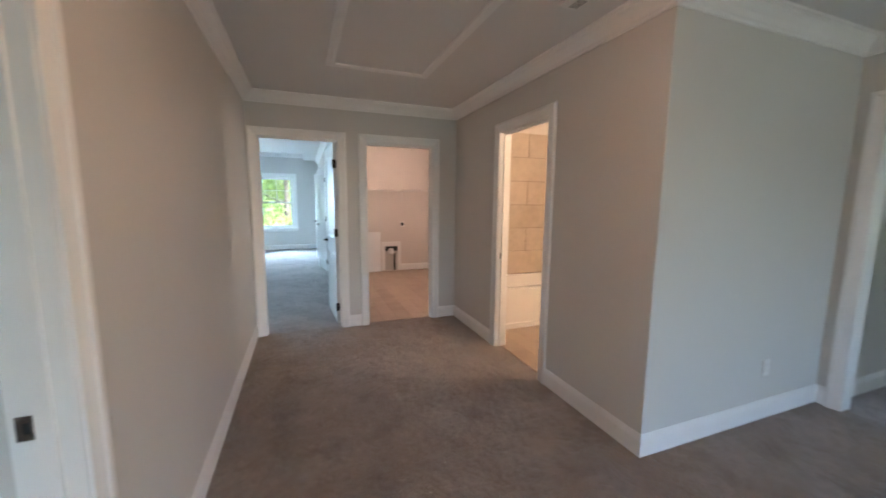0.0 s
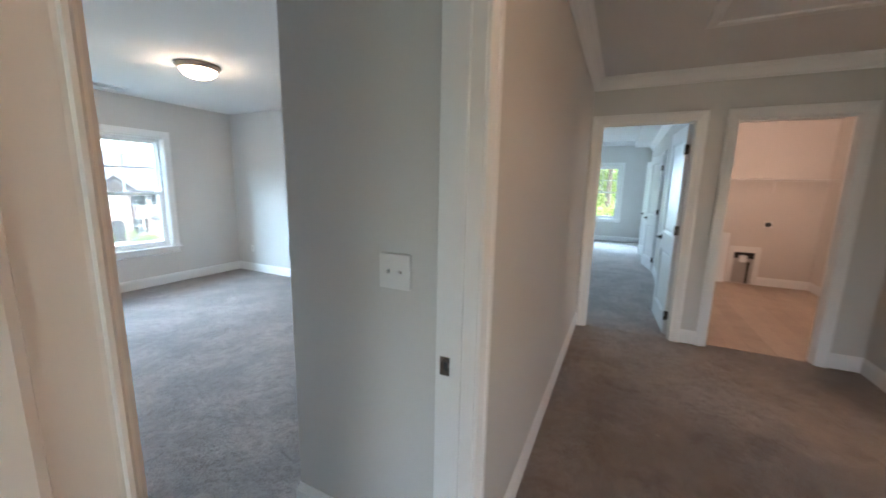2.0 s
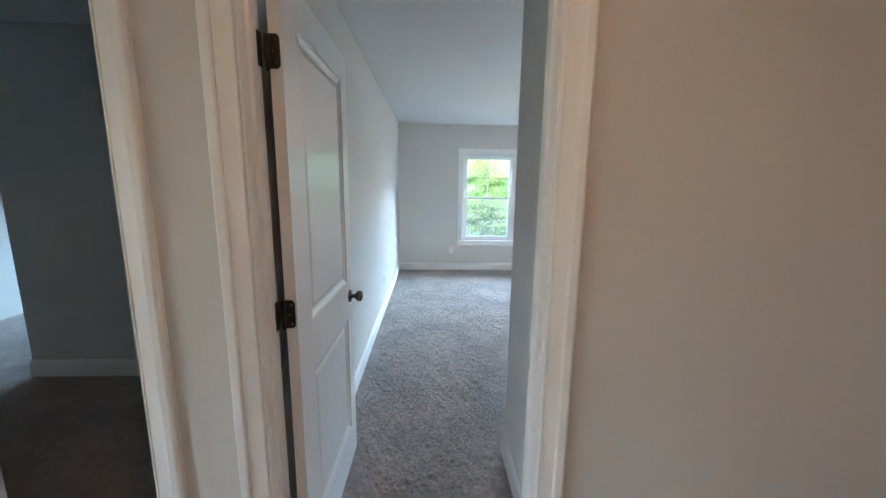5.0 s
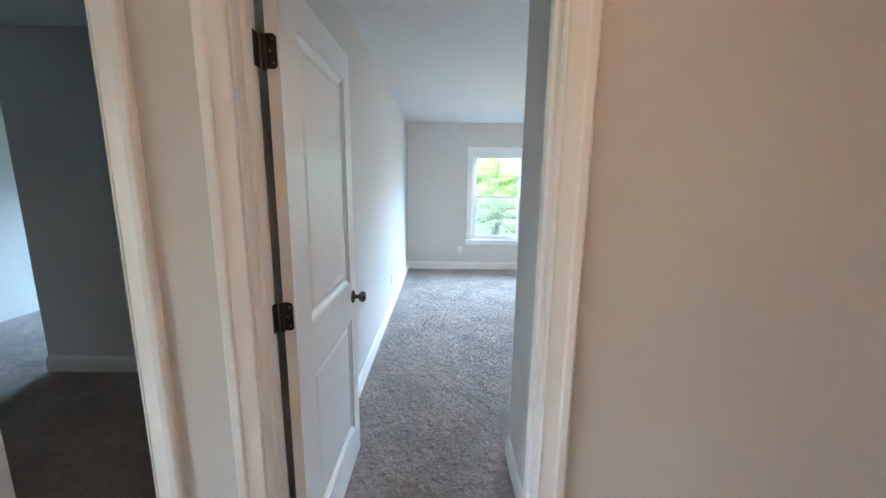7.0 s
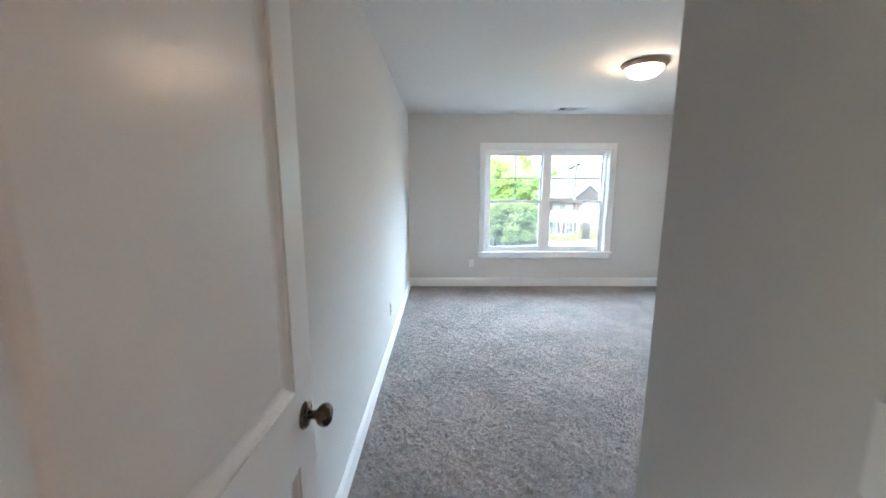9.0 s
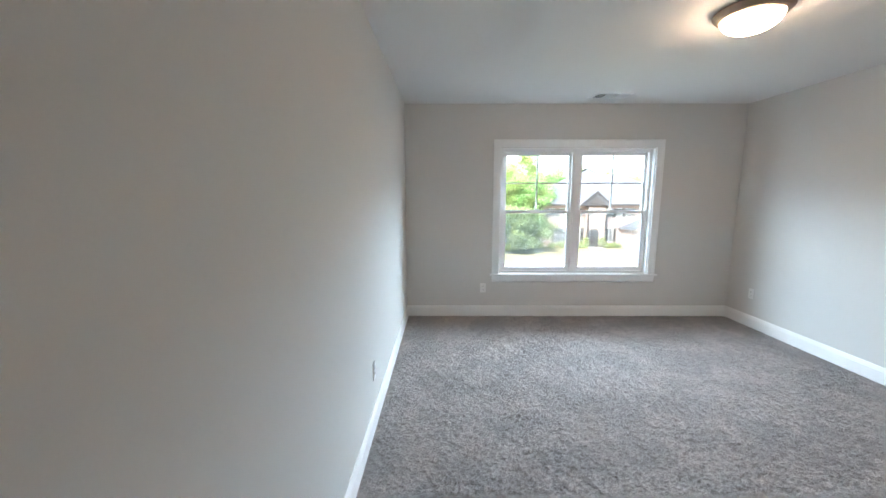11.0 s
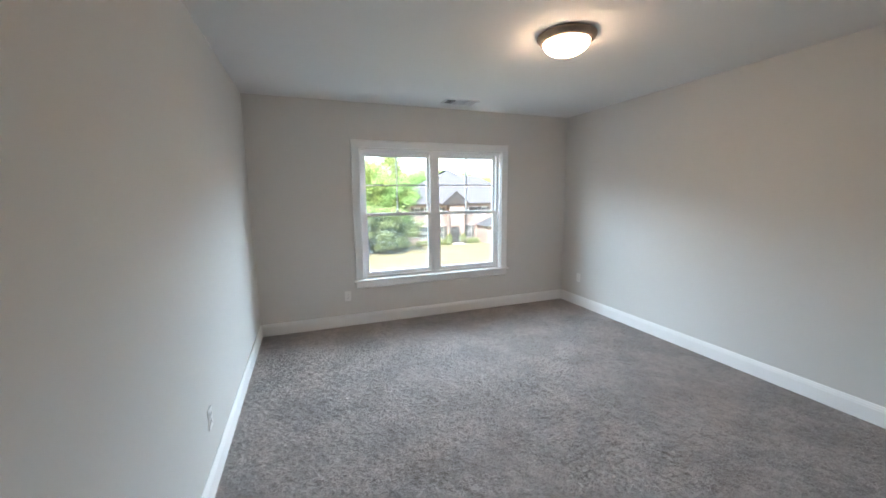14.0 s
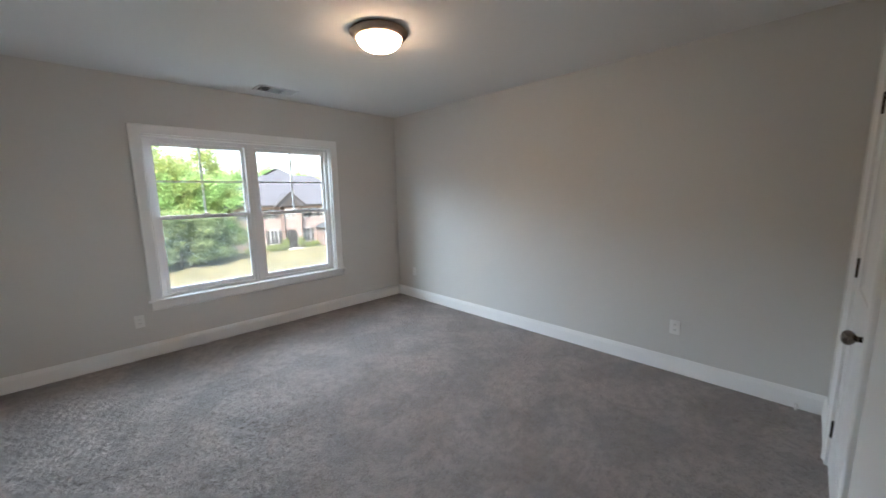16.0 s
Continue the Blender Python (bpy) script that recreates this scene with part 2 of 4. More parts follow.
def wall(name, x0, x1, y0, y1, z0, z1, holes=(), label="light grey painted plasterboard wall", material=None):
    """A wall block; holes: (from, to, bottom, top) along its longer side."""
    bm = bmesh.new()
    along_x = x1 - x0 > y1 - y0
    at, end = (x0, x1) if along_x else (y0, y1)

    def block(a, b, lo, hi):
        if b - a > 1e-4 and hi - lo > 1e-4:
            box(bm, *((a, b, y0, y1) if along_x else (x0, x1, a, b)), lo, hi)

    for a, b, lo, hi in sorted(holes):
        block(at, a, z0, z1)
        block(a, b, z0, lo)
        block(a, b, hi, z1)
        at = b
    block(at, end, z0, z1)
    return tagged(part(name, bm, material or wall_paint), label, "wall", kind="structure")


H = 2.468         # ceiling height
T = 0.115         # partition thickness
YH, YB = 0.675, 0.79   # hall face and bedroom face of the door wall
XR, YW = 3.852, 6.0     # bedroom's right wall and window wall
XS, YS = 0.945, 1.50   # entry's side wall and its end
YC = 1.665             # closet front
XF = 3.925             # hall's far wall
YR = -1.547            # hall's right wall
XC = 1.19              # hall's outside corner
YL = -3.25             # landing's far wall
DH = 2.045             # door openings' height

# ---- walls ----
wall("wall_door", -4.0, XF, YH, YB, 0, H, [(0.046, 0.866, 0, DH + 0.018), (-0.86, -0.254, 0, DH + 0.018)])
wall("wall_bedroom_left", -T, 0, YB, YW, 0, H)
wall("wall_entry_side", XS, XS + T, YB, YS, 0, H)
wall("wall_closet_end", XS + T, 1.42, YS - T, YS, 0, H)
wall("wall_closet_return", 1.305, 1.42, YS, YC - T, 0, H)
wall("wall_closet_front", 1.305, XR, YC - T, YC, 0, H, [(2.482, 3.278, 0, DH + 0.018)])
wall("wall_bedroom_right", XR, XR + T, YB, YW, 0, H)
wall("wall_window", -T, XR + T, YW, YW + 0.16, -0.3, H + 0.3, [(1.09, 2.87, 0.50, 1.991)])
wall("wall_hall_far", XF, XF + T, -2.3, 6.0, 0, 2.8, [(-0.205, 0.594, 0, DH + 0.018), (-1.265, -0.472, 0, DH + 0.018)])
wall("wall_hall_right", XC, XF, YR - T, YR, 0, H, [(2.132, 2.884, 0, DH + 0.018)])
wall("wall_hall_corner", XC, XC + T, YL, YR - T, 0, H)
wall("wall_landing_far", -4.0, XC + T, YL - T, YL, 0, H, [(0.26, 1.06, 0, DH + 0.018)])
# unseen opening added to let daylight onto the landing
wall("wall_landing_left", -4.0 - T, -4.0, -6.4, 6.0, 0, H, [(-2.4, -0.8, 0.5, 2.0)])
wall("wall_passage_back", -2.45, -T, 2.38, 2.38 + T, 0, H)
wall("wall_side_room_end", -4.0, -T, 5.9, 6.0, 0, H, [(-3.6, -2.2, 0.5, 2.0)])
wall("wall_far_room_side", 1.13, 1.13 + T, -4.75, YL - T, 0, H)
wall("wall_far_room_end", -4.0, 3.2, -6.5, -6.4, 0, H, [(0.2, 1.6, 0.5, 2.0)])
wall("wall_far_room_right", 3.2, 3.3, -6.4, YL - T, 0, H)
# room past the hall's left far door
wall("wall_suite_right", XF + T, 11.3, -0.42, -0.27, 0, 2.8, [(7.3, 8.06, 0, DH), (8.6, 9.36, 0, DH)])
# second opening is unseen, added to let daylight into the suite
wall("wall_suite_end", 11.3, 11.46, -0.42, 6.0, 0, 2.8, [(0.42, 1.34, 0.60, 2.10), (2.9, 4.5, 0.60, 2.10)])
wall("wall_suite_left", XF, 11.46, 6.0, 6.1, 0, 2.8)
wall("wall_suite_closet_back", 7.2, 9.8, -1.6, -1.5, 0, 2.8)
# laundry and bath
wall("wall_laundry_back", 7.1, 7.2, -2.4, -0.42, 0, H, material=laundry_paint, label="warm off-white laundry wall")
wall("wall_laundry_side", XF + T, 7.2, -2.4, -2.3, 0, H, material=laundry_paint, label="warm off-white laundry wall")
wall("wall_bath_back", 3.99, 4.036, -3.6, -2.3, 0, H, material=laundry_paint, label="warm off-white bathroom wall behind tiles")
wall("wall_bath_side", XC + T, 4.036, -3.7, -3.6, 0, H, material=laundry_paint, label="warm off-white bathroom wall")


def slab(name, x0, x1, y0, y1, z0, z1, material, label, category):
    return tagged(part(name, boxes((x0, x1, y0, y1, z0, z1)), material), label, category, kind="structure")


slab("ceiling_bedroom", -T, XR + T, YH + 0.05, YW + 0.1, H, H + 0.12, ceiling_paint, "flat white painted bedroom ceiling", "ceiling")
slab("ceiling_hall", -4.1, XF + 0.05, -6.5, YH + 0.05, H, H + 0.12, ceiling_paint, "flat white painted hall ceiling", "ceiling")
slab("ceiling_side_room", -4.1, -T, YH + 0.05, 6.1, H, H + 0.12, ceiling_paint, "flat white painted ceiling", "ceiling")
slab("ceiling_laundry", XF + 0.05, 7.2, -2.4, -0.36, H, H + 0.12, ceiling_paint, "flat white painted laundry ceiling", "ceiling")
slab("ceiling_suite", XF + 0.05, 11.5, -1.7, 6.1, 2.72, 2.84, ceiling_paint, "white tray ceiling of the far bedroom", "ceiling")
tagged(part("ceiling_suite_tray", boxes((XF + T, 11.3, -0.27, 0.15, 2.56, 2.70), (XF + T, 6.2, 0.15, 6.0, 2.56, 2.70)), ceiling_paint), "lowered white border of a tray ceiling", "ceiling", kind="structure")
slab("ceiling_far_room", XC + T, 3.3, -6.5, YR - T, H, H + 0.1, ceiling_paint, "flat white painted ceiling", "ceiling")
# unseen overhang on the left added to block sun from the landing
slab("roof", -6.7, 11.6, -6.7, 6.3, 2.95, 3.1, gypsum, "plain roof deck over the rooms, overhang added to keep sun off the landing", "roof")
slab("facade_below", -4.2, 11.5, YW + 0.02, YW + 0.16, -3.6, -0.3, gypsum, "storey below the bedroom window", "wall")


def carpet_sheet(name, x0, x1, y0, y1, step, label, material=carpet):
    """A pile of small uneven tufts as one sheet."""
    nx, ny = max(2, int((x1 - x0) / step)), max(2, int((y1 - y0) / step))
    gx, gy = np.meshgrid(np.linspace(x0, x1, nx + 1), np.linspace(y0, y1, ny + 1), indexing="ij")
    rng = np.random.default_rng(7)
    z = rng.uniform(-0.0075, 0.003, gx.shape)
    wave = np.zeros(gx.shape)
    for size, high in ((0.22, 0.0016), (0.09, 0.0013), (0.045, 0.0013), (0.024, 0.0013)):
        for _ in range(7):
            a = rng.uniform(0, 2 * math.pi)
            k = 2 * math.pi / size * rng.uniform(0.7, 1.4)
            wave += high * 0.53 * np.sin(k * (gx * math.cos(a) + gy * math.sin(a)) + rng.uniform(0, 6.3) + 1.5 * np.sin(gx * 5.1 + gy * 3.7 + a))
    wave = np.clip(wave, -0.009, 0.006)
    co = np.stack([gx + rng.uniform(-0.3, 0.3, gx.shape) * step, gy + rng.uniform(-0.3, 0.3, gx.shape) * step, z + wave], -1).reshape(-1, 3)
    i = np.arange((nx + 1) * (ny + 1)).reshape(nx + 1, ny + 1)
    quads = np.stack([i[:-1, :-1], i[1:, :-1], i[1:, 1:], i[:-1, 1:]], -1).reshape(-1, 4)
    me = bpy.data.meshes.new(name)
    me.vertices.add(len(co))
    me.vertices.foreach_set("co", co.ravel())
    me.loops.add(quads.size)
    me.loops.foreach_set("vertex_index", quads.ravel().astype(np.int32))
    me.polygons.add(len(quads))
    me.polygons.foreach_set("loop_start", np.arange(0, quads.size, 4, dtype=np.int32))
    me.update(calc_edges=True)
    me.polygons.foreach_set("use_smooth", [True] * len(quads))
    me.materials.append(material)
    return tagged(new(name, me), label, "carpet", kind="structure")


carpet_sheet("floor_bedroom", -0.05, XR + 0.05, YB - 0.03, YW + 0.05, 0.0078, "grey-brown cut pile carpet on the bedroom floor")
carpet_sheet("floor_hall", -4.0, XF + 0.06, YR - 0.06, YB - 0.03, 0.012, "soiled cut pile carpet on the hall floor, tinted brown for warm lamplight", hall_carpet)
carpet_sheet("floor_landing", -4.0, XC + 0.06, YL - 0.06, YR - 0.06, 0.016, "soiled cut pile carpet on the landing, tinted brown for warm lamplight", hall_carpet)
carpet_sheet("floor_suite_closet", 7.2, 9.8, -1.5, -0.36, 0.04, "grey carpet inside the far closet")
carpet_sheet("floor_suite", XF + 0.06, 11.4, -0.36, 6.0, 0.03, "grey carpet on the far bedroom floor")
carpet_sheet("floor_side_room", -4.0, -T, YB - 0.03, 6.0, 0.03, "grey-brown carpet of the room past the opening")
carpet_sheet("floor_far_room", -4.0, 3.3, -6.5, YL - 0.06, 0.04, "grey-brown carpet of the room past the landing")
slab("subfloor", -4.2, 11.5, -6.6, YW + 0.1, -0.3, -0.012, gypsum, "floor deck under the rooms", "floor")

# ---- faces for mouldings ----
hall_left = Face((0, YH), (1, 0), (0, -1))
bed_near = Face((0, YB), (1, 0), (0, 1))
bed_left = Face((0, 0), (0, 1), (1, 0))
bed_right = Face((XR, 0), (0, 1), (-1, 0))
bed_window = Face((0, YW), (1, 0), (0, -1))
entry_side = Face((XS, 0), (0, 1), (-1, 0))
closet_face = Face((0, YC), (1, 0), (0, 1))
far_face = Face((XF, 0), (0, 1), (-1, 0))
right_face = Face((0, YR), (1, 0), (0, 1))
corner_face = Face((XC, 0), (0, 1), (-1, 0))
landing_face = Face((0, YL), (1, 0), (0, 1))

baseboard(bed_left, YB, YW, 1, 1)
baseboard(bed_window, 0, XR, 1, 1)
baseboard(bed_right, YC, YW, 1, 1)
baseboard(entry_side, YB, YS, 1, -1)
baseboard(Face((0, YS), (1, 0), (0, 1)), XS, 1.305, -1, 1)
baseboard(Face((1.305, 0), (0, 1), (-1, 0)), YS, YC, 1, -1)
baseboard(closet_face, 1.305, 2.413, -1, 0)
baseboard(closet_face, 3.347, XR, 0, 1)
baseboard(hall_left, 0.935, XF, 0, 1)
baseboard(hall_left, -0.185, -0.023, 0, 0)
baseboard(far_face, 0.663, YH, 0, 1)
baseboard(far_face, -0.403, -0.274, 0, 0)
baseboard(far_face, YR, -1.334, 1, 0)
baseboard(right_face, 2.953, XF, 0, 1)
baseboard(right_face, XC, 2.063, -1, 0)
baseboard(corner_face, YL, YR, 1, -1)
baseboard(landing_face, 1.129, XC, 0, 1)
baseboard(Face((0, 2.38), (1, 0), (0, -1)), -2.45, -T, -1, 1)
baseboard(Face((-T, 0), (0, 1), (-1, 0)), YB, 2.38, 0, 1)
baseboard(Face((1.13, 0), (0, 1), (-1, 0)), -4.75, YL - T, 0, 0)
baseboard(Face((0, 5.9), (1, 0), (0, -1)), -4.0, -T, 1, 1)
baseboard(Face((0, -6.4), (1, 0), (0, 1)), -4.0, 3.2, 1, 1)
baseboard(Face((11.3, 0), (0, 1), (-1, 0)), -0.27, 6.0, 1, 1)
baseboard(Face((0, -0.27), (1, 0), (0, 1)), 4.9, 7.21, 0, 0)
baseboard(Face((7.1, 0), (0, 1), (-1, 0)), -2.3, -1.62, 1, 0)
baseboard(Face((0, -2.3), (1, 0), (0, 1)), XF + T, 7.1, 0, 1)

crown(hall_left, -4.0, XF, 1, 1)
crown(far_face, YR, YH, 1, 1)
crown(right_face, XC, XF, -1, 1)
crown(corner_face, YL, YR, 1, -1)
crown(landing_face, -4.0, XC, 1, 1)
crown(Face((11.3, 0), (0, 1), (-1, 0)), -0.27, 6.0, 1, 1, 2.72)
crown(Face((0, -0.27), (1, 0), (0, 1)), XF + T, 11.3, 1, 1, 2.56)


def jamb(name, face, s0, s1, z1, depth, stop_at, label="white painted door jamb with stop"):
    """The lining of an opening (s0 to s1 clear), depth into the wall, with a stop strip."""
    j = 0.018
    bm = bmesh.new()

    def bar(a, b, d0, d1, lo, hi):
        p, q = face.at(a, -d0, 0), face.at(b, -d1, 0)
        box(bm, min(p.x, q.x), max(p.x, q.x), min(p.y, q.y), max(p.y, q.y), lo, hi, bevel=0.0015)

    bar(s0 - j, s0, -0.002, depth + 0.002, 0, z1 + j)
    bar(s1, s1 + j, -0.002, depth + 0.002, 0, z1 + j)
    bar(s0, s1, -0.002, depth + 0.002, z1, z1 + j)
    if stop_at is not None:
        a, b = stop_at
        bar(s0, s0 + 0.011, a, b, 0, z1)
        bar(s1 - 0.011, s1, a, b, 0, z1)
        bar(s0 + 0.011, s1 - 0.011, a, b, z1 - 0.011, z1)
    return tagged(part(name, bm, trim_paint), label, "door frame", kind="structure")


# bedroom door opening
jamb("door_frame_1", hall_left, 0.064, 0.848, DH, T, (0.038, 0.073))
casing(hall_left, 0.064, 0.848, DH)
casing(bed_near, 0.064, 0.848, DH)
# opening to the side passage
jamb("door_frame_2", hall_left, -0.842, -0.272, DH, T, None)
casing(hall_left, -0.842, -0.272, DH)
# closet
jamb("door_frame_3", closet_face, 2.50, 3.26, DH, T, (0.037, 0.07))
casing(closet_face, 2.50, 3.26, DH)
# far doors of the hall
jamb("door_frame_4", far_face, -0.187, 0.576, DH, T, (0.038, 0.073))
casing(far_face, -0.187, 0.576, DH)
jamb("door_frame_5", far_face, -1.247, -0.490, DH, T, (0.038, 0.073))
casing(far_face, -1.247, -0.490, DH)
# bathroom
jamb("door_frame_6", right_face, 2.150, 2.866, DH, T, (0.038, 0.073))
casing(right_face, 2.150, 2.866, DH)
# landing's far doorway
jamb("door_frame_7", landing_face, 0.278, 1.042, DH, T, None)
casing(landing_face, 0.278, 1.042, DH)
jamb("door_frame_8", Face((0, -0.27), (1, 0), (0, 1)), 7.318, 8.042, DH - 0.018, T, None)
casing(Face((0, -0.27), (1, 0), (0, 1)), 7.318, 8.042, DH - 0.018)
casing(Face((0, -0.27), (1, 0), (0, 1)), 8.618, 9.342, DH - 0.018)


# ---- doors ----
def panel_moulding(bm, x0, x1, z0, z1, y, out):
    """A raised frame and field pressed into a door's face."""
    prof = ((0.0, 0.0), (0.002, -0.005), (0.009, -0.0065), (0.020, -0.0125), (0.028, -0.0145), (0.033, -0.0145), (0.036, -0.0125), (0.050, -0.0095))
    rings = []
    for a, d in prof:
        yy = y + out * d
        rings.append([Vector((x0 + a, yy, z0 + a)), Vector((x1 - a, yy, z0 + a)), Vector((x1 - a, yy, z1 - a)), Vector((x0 + a, yy, z1 - a))])
    vs = [[bm.verts.new(p) for p in r] for r in rings]
    for a, b in zip(vs, vs[1:]):
        for i in range(4):
            bm.faces.new((a[i], a[(i + 1) % 4], b[(i + 1) % 4], b[i]))
    bm.faces.new(vs[-1])


def leaf_mesh(width, height, thick, panels):
    """A moulded leaf: hinge edge at x = 0, faces at y = 0 and y = thick, recessed panels on both sides."""
    bm = bmesh.new()
    xs = sorted({0, width} | {v for p in panels for v in p[:2]})
    zs = sorted({0, height} | {v for p in panels for v in p[2:]})
    for y, out in ((0.0, -1), (thick, 1)):
        for xa, xb in zip(xs, xs[1:]):
            for za, zb in zip(zs, zs[1:]):
                if (xa, xb, za, zb) in panels:
                    panel_moulding(bm, xa, xb, za, zb, y, out)
                else:
                    bm.faces.new([bm.verts.new(p) for p in ((xa, y, za), (xb, y, za), (xb, y, zb), (xa, y, zb))])
    for a, b in (((0, 0), (0, height)), ((width, 0), (width, height))):
        x = a[0]
        bm.faces.new([bm.verts.new(p) for p in ((x, 0, 0), (x, thick, 0), (x, thick, height), (x, 0, height))])
    for z in (0, height):
        bm.faces.new([bm.verts.new(p) for p in ((0, 0, z), (width, 0, z), (width, thick, z), (0, thick, z))])
    bmesh.ops.remove_doubles(bm, verts=bm.verts, dist=0.0002)
    return bm


def knob(parent, x, y, z, out, name="knob"):
    """A round knob with rosette, standing out along y."""
    m = Matrix.Translation((x, y, z)) @ (pose(0, 0, 0, -90) if out > 0 else pose(0, 0, 0, 90))
    ros = part("rosette", lathe(bmesh.new(), ((0.0325, 0), (0.0325, 0.004), (0.029, 0.0085), (0.018, 0.011), (0.0115, 0.013)), m), nickel, parent, "antique nickel rosette", True)
    part(name, lathe(bmesh.new(), ((0.0105, 0.013), (0.0105, 0.026), (0.013, 0.030), (0.021, 0.035), (0.0265, 0.043), (0.0275, 0.050), (0.025, 0.058), (0.018, 0.064), (0.008, 0.0665), (0.001, 0.067)), m), nickel, ros, "round antique nickel knob", True)


def lever(parent, x, y, z, out, way):
    m = Matrix.Translation((x, y, z)) @ (pose(0, 0, 0, -90) if out > 0 else pose(0, 0, 0, 90))
    ros = part("rosette", lathe(bmesh.new(), ((0.032, 0), (0.032, 0.004), (0.028, 0.009), (0.011, 0.012), (0.011, 0.045), (0.009, 0.05)), m), bronze, parent, "", True)
    bm = box(bmesh.new(), min(x, x + way * 0.11), max(x, x + way * 0.11), y + out * 0.045 - 0.007, y + out * 0.045 + 0.007, z - 0.008, z + 0.008, 0.004)
    part("lever", bm, bronze, ros, "dark bronze lever")


def hinge(parent, z, y, barrel):
    """A butt hinge on the leaf's hinge edge, with rounded corners and screws."""
    bm = bmesh.new()
    pts = []
    r = 0.012
    for cy, cz, a0 in ((barrel * 0.030 - barrel * r, z + 0.045 - r, 0), (barrel * 0.030 - barrel * r, z - 0.045 + r, -90)):
        for k in range(5):
            a = radians(a0 + 90 - 22.5 * k) if a0 == 0 else radians(0 - 22.5 * k)
            pts.append((cy + barrel * r * math.cos(a), cz + r * math.sin(a)))
    pts += [(-barrel * 0.004, z - 0.045), (-barrel * 0.004, z + 0.045)]
    prism(bm, [[Vector((-0.0025, y - p[0], p[1])) for p in pts], [Vector((0.0006, y - p[0], p[1])) for p in pts]])
    hp = part("hinge", bm, bronze, parent, "dark bronze butt hinge")
    bar = bmesh.new()
    for k in range(5):
        lathe(bar, ((0.0058, 0.0), (0.0062, 0.001), (0.0062, 0.0165), (0.0058, 0.0175)), Matrix.Translation((-0.004, y + barrel * 0.004, z - 0.045 + 0.018 * k)), 12)
    lathe(bar, ((0.002, -0.006), (0.005, -0.003), (0.005, 0.0)), Matrix.Translation((-0.004, y + barrel * 0.004, z - 0.045)), 12)
    bp = part("hinge_barrel", bar, bronze, hp, "", True)
    for dz, dy in ((0.03, 0.020), (0.0, 0.013), (-0.03, 0.020)):
        part("screw", lathe(bmesh.new(), ((0.0045, 0.0), (0.004, 0.0012), (0.0015, 0.0008)), Matrix.Translation((-0.0025, y - barrel * dy, z + dz)) @ pose(0, 0, 0, 0, -90), 10), nickel, hp, "bright screw head")
    return bp


PANELS = ((0.140, 0.658, 0.969, 1.902), (0.140, 0.658, 0.19, 0.785))


def door(name, m, width, label, knob_sides=(1, -1), style="knob", barrel=-1, panels=PANELS, group=""):
    """An open or closed two-panel door; its hinge edge stands on m's z axis, its leaf along x."""
    root = empty(name, m, label, "door", group, "structure")
    k = width / 0.76
    ps = tuple((p[0] * k, p[1] * k, p[2], p[3]) for p in panels)
    leaf = part("leaf", leaf_mesh(width, DH - 0.022, 0.035, ps), door_paint, root)
    leaf.location = (0, 0, 0.016)
    for out in knob_sides:
        y = 0.035 if out > 0 else 0.0
        if style == "knob":
            knob(root, width - 0.06, y, 0.905, out)
        else:
            lever(root, width - 0.06, y, 0.92, out, -1)
    for z in (0.21, 1.06, 1.815):
        hinge(root, z, 0.035 if barrel > 0 else 0.0, barrel)
    part("latch_plate", box(bmesh.new(), width - 0.0006, width + 0.0012, 0.006, 0.029, 0.905 - 0.028, 0.905 + 0.028, 0.0004), nickel, root, "small latch plate")
    return root


# open bedroom door along the left wall: leaf from the hinge into the room
door("door_1", pose(0.118, 0.802, 0, 0, 0, 89.4), 0.755, "white two-panel door standing open against the bedroom wall", barrel=1)
door("door_2", pose(3.257, YC - 0.002, 0, 0, 0, 180), 0.754, "closed white two-panel closet door with round knob", knob_sides=(-1,), barrel=-1)
door("door_3", pose(XF + T + 0.004, -0.182, 0, 0, 0, 3.5), 0.755, "white two-panel door standing open into the far bedroom", style="lever", barrel=1)
door("door_4", pose(7.335, -0.264, 0, 0, 0, 10), 0.70, "white closet door ajar with dark hinges", style="lever", barrel=1)
door("door_5", pose(8.635, -0.264, 0, 0, 0, 11), 0.70, "white door ajar beside the far bedroom closet", style="lever", barrel=1)
door("door_6", pose(XF + T + 0.004, -0.497, 0, 0, 0, 6), 0.735, "white laundry door standing open inside", style="lever", barrel=-1)

# jamb leaves of the bedroom door's hinges, and the strike plate
for z in (0.21, 1.06, 1.815):
    tagged(part("jamb_hinge_leaf", box(bmesh.new(), 0.0642, 0.0665, YB - 0.032, YB + 0.006, z - 0.045, z + 0.045, 0.0008), bronze), "dark bronze hinge leaf screwed to the door jamb", "hinge", "jamb hinges")


for z in (0.21, 1.06, 1.815):
    tagged(part("jamb_hinge_leaf", box(bmesh.new(), XF + T - 0.034, XF + T + 0.004, -0.4924, -0.4901, z - 0.045, z + 0.045, 0.0008), nickel), "nickel hinge leaf screwed to the laundry door jamb", "hinge", "jamb hinges")


def strike(x, y, z, m=None, label="nickel strike plate let into the white door jamb"):
    root = empty("strike_plate", m or pose(x, y, z), label, "strike plate")
    bm = bmesh.new()
    rows = ((-0.016, -0.007, -0.029, 0.029), (0.007, 0.019, -0.029, 0.029), (-0.007, 0.007, -0.029, -0.013), (-0.007, 0.007, 0.013, 0.029))
    for a, b, lo, hi in rows:
        box(bm, -0.0015, 0.001, a, b, lo, hi)
    part("plate", bm, nickel, root)
    part("latch_hole", boxes((-0.0008, 0.0006, -0.007, 0.007, -0.013, 0.013)), slot_dark, root, "dark latch hole")
    return root


strike(0.848, 0.764, 0.909)
strike(0, 0, 0, pose(2.866, YR - 0.045, 0.905, 0, 0, 0))

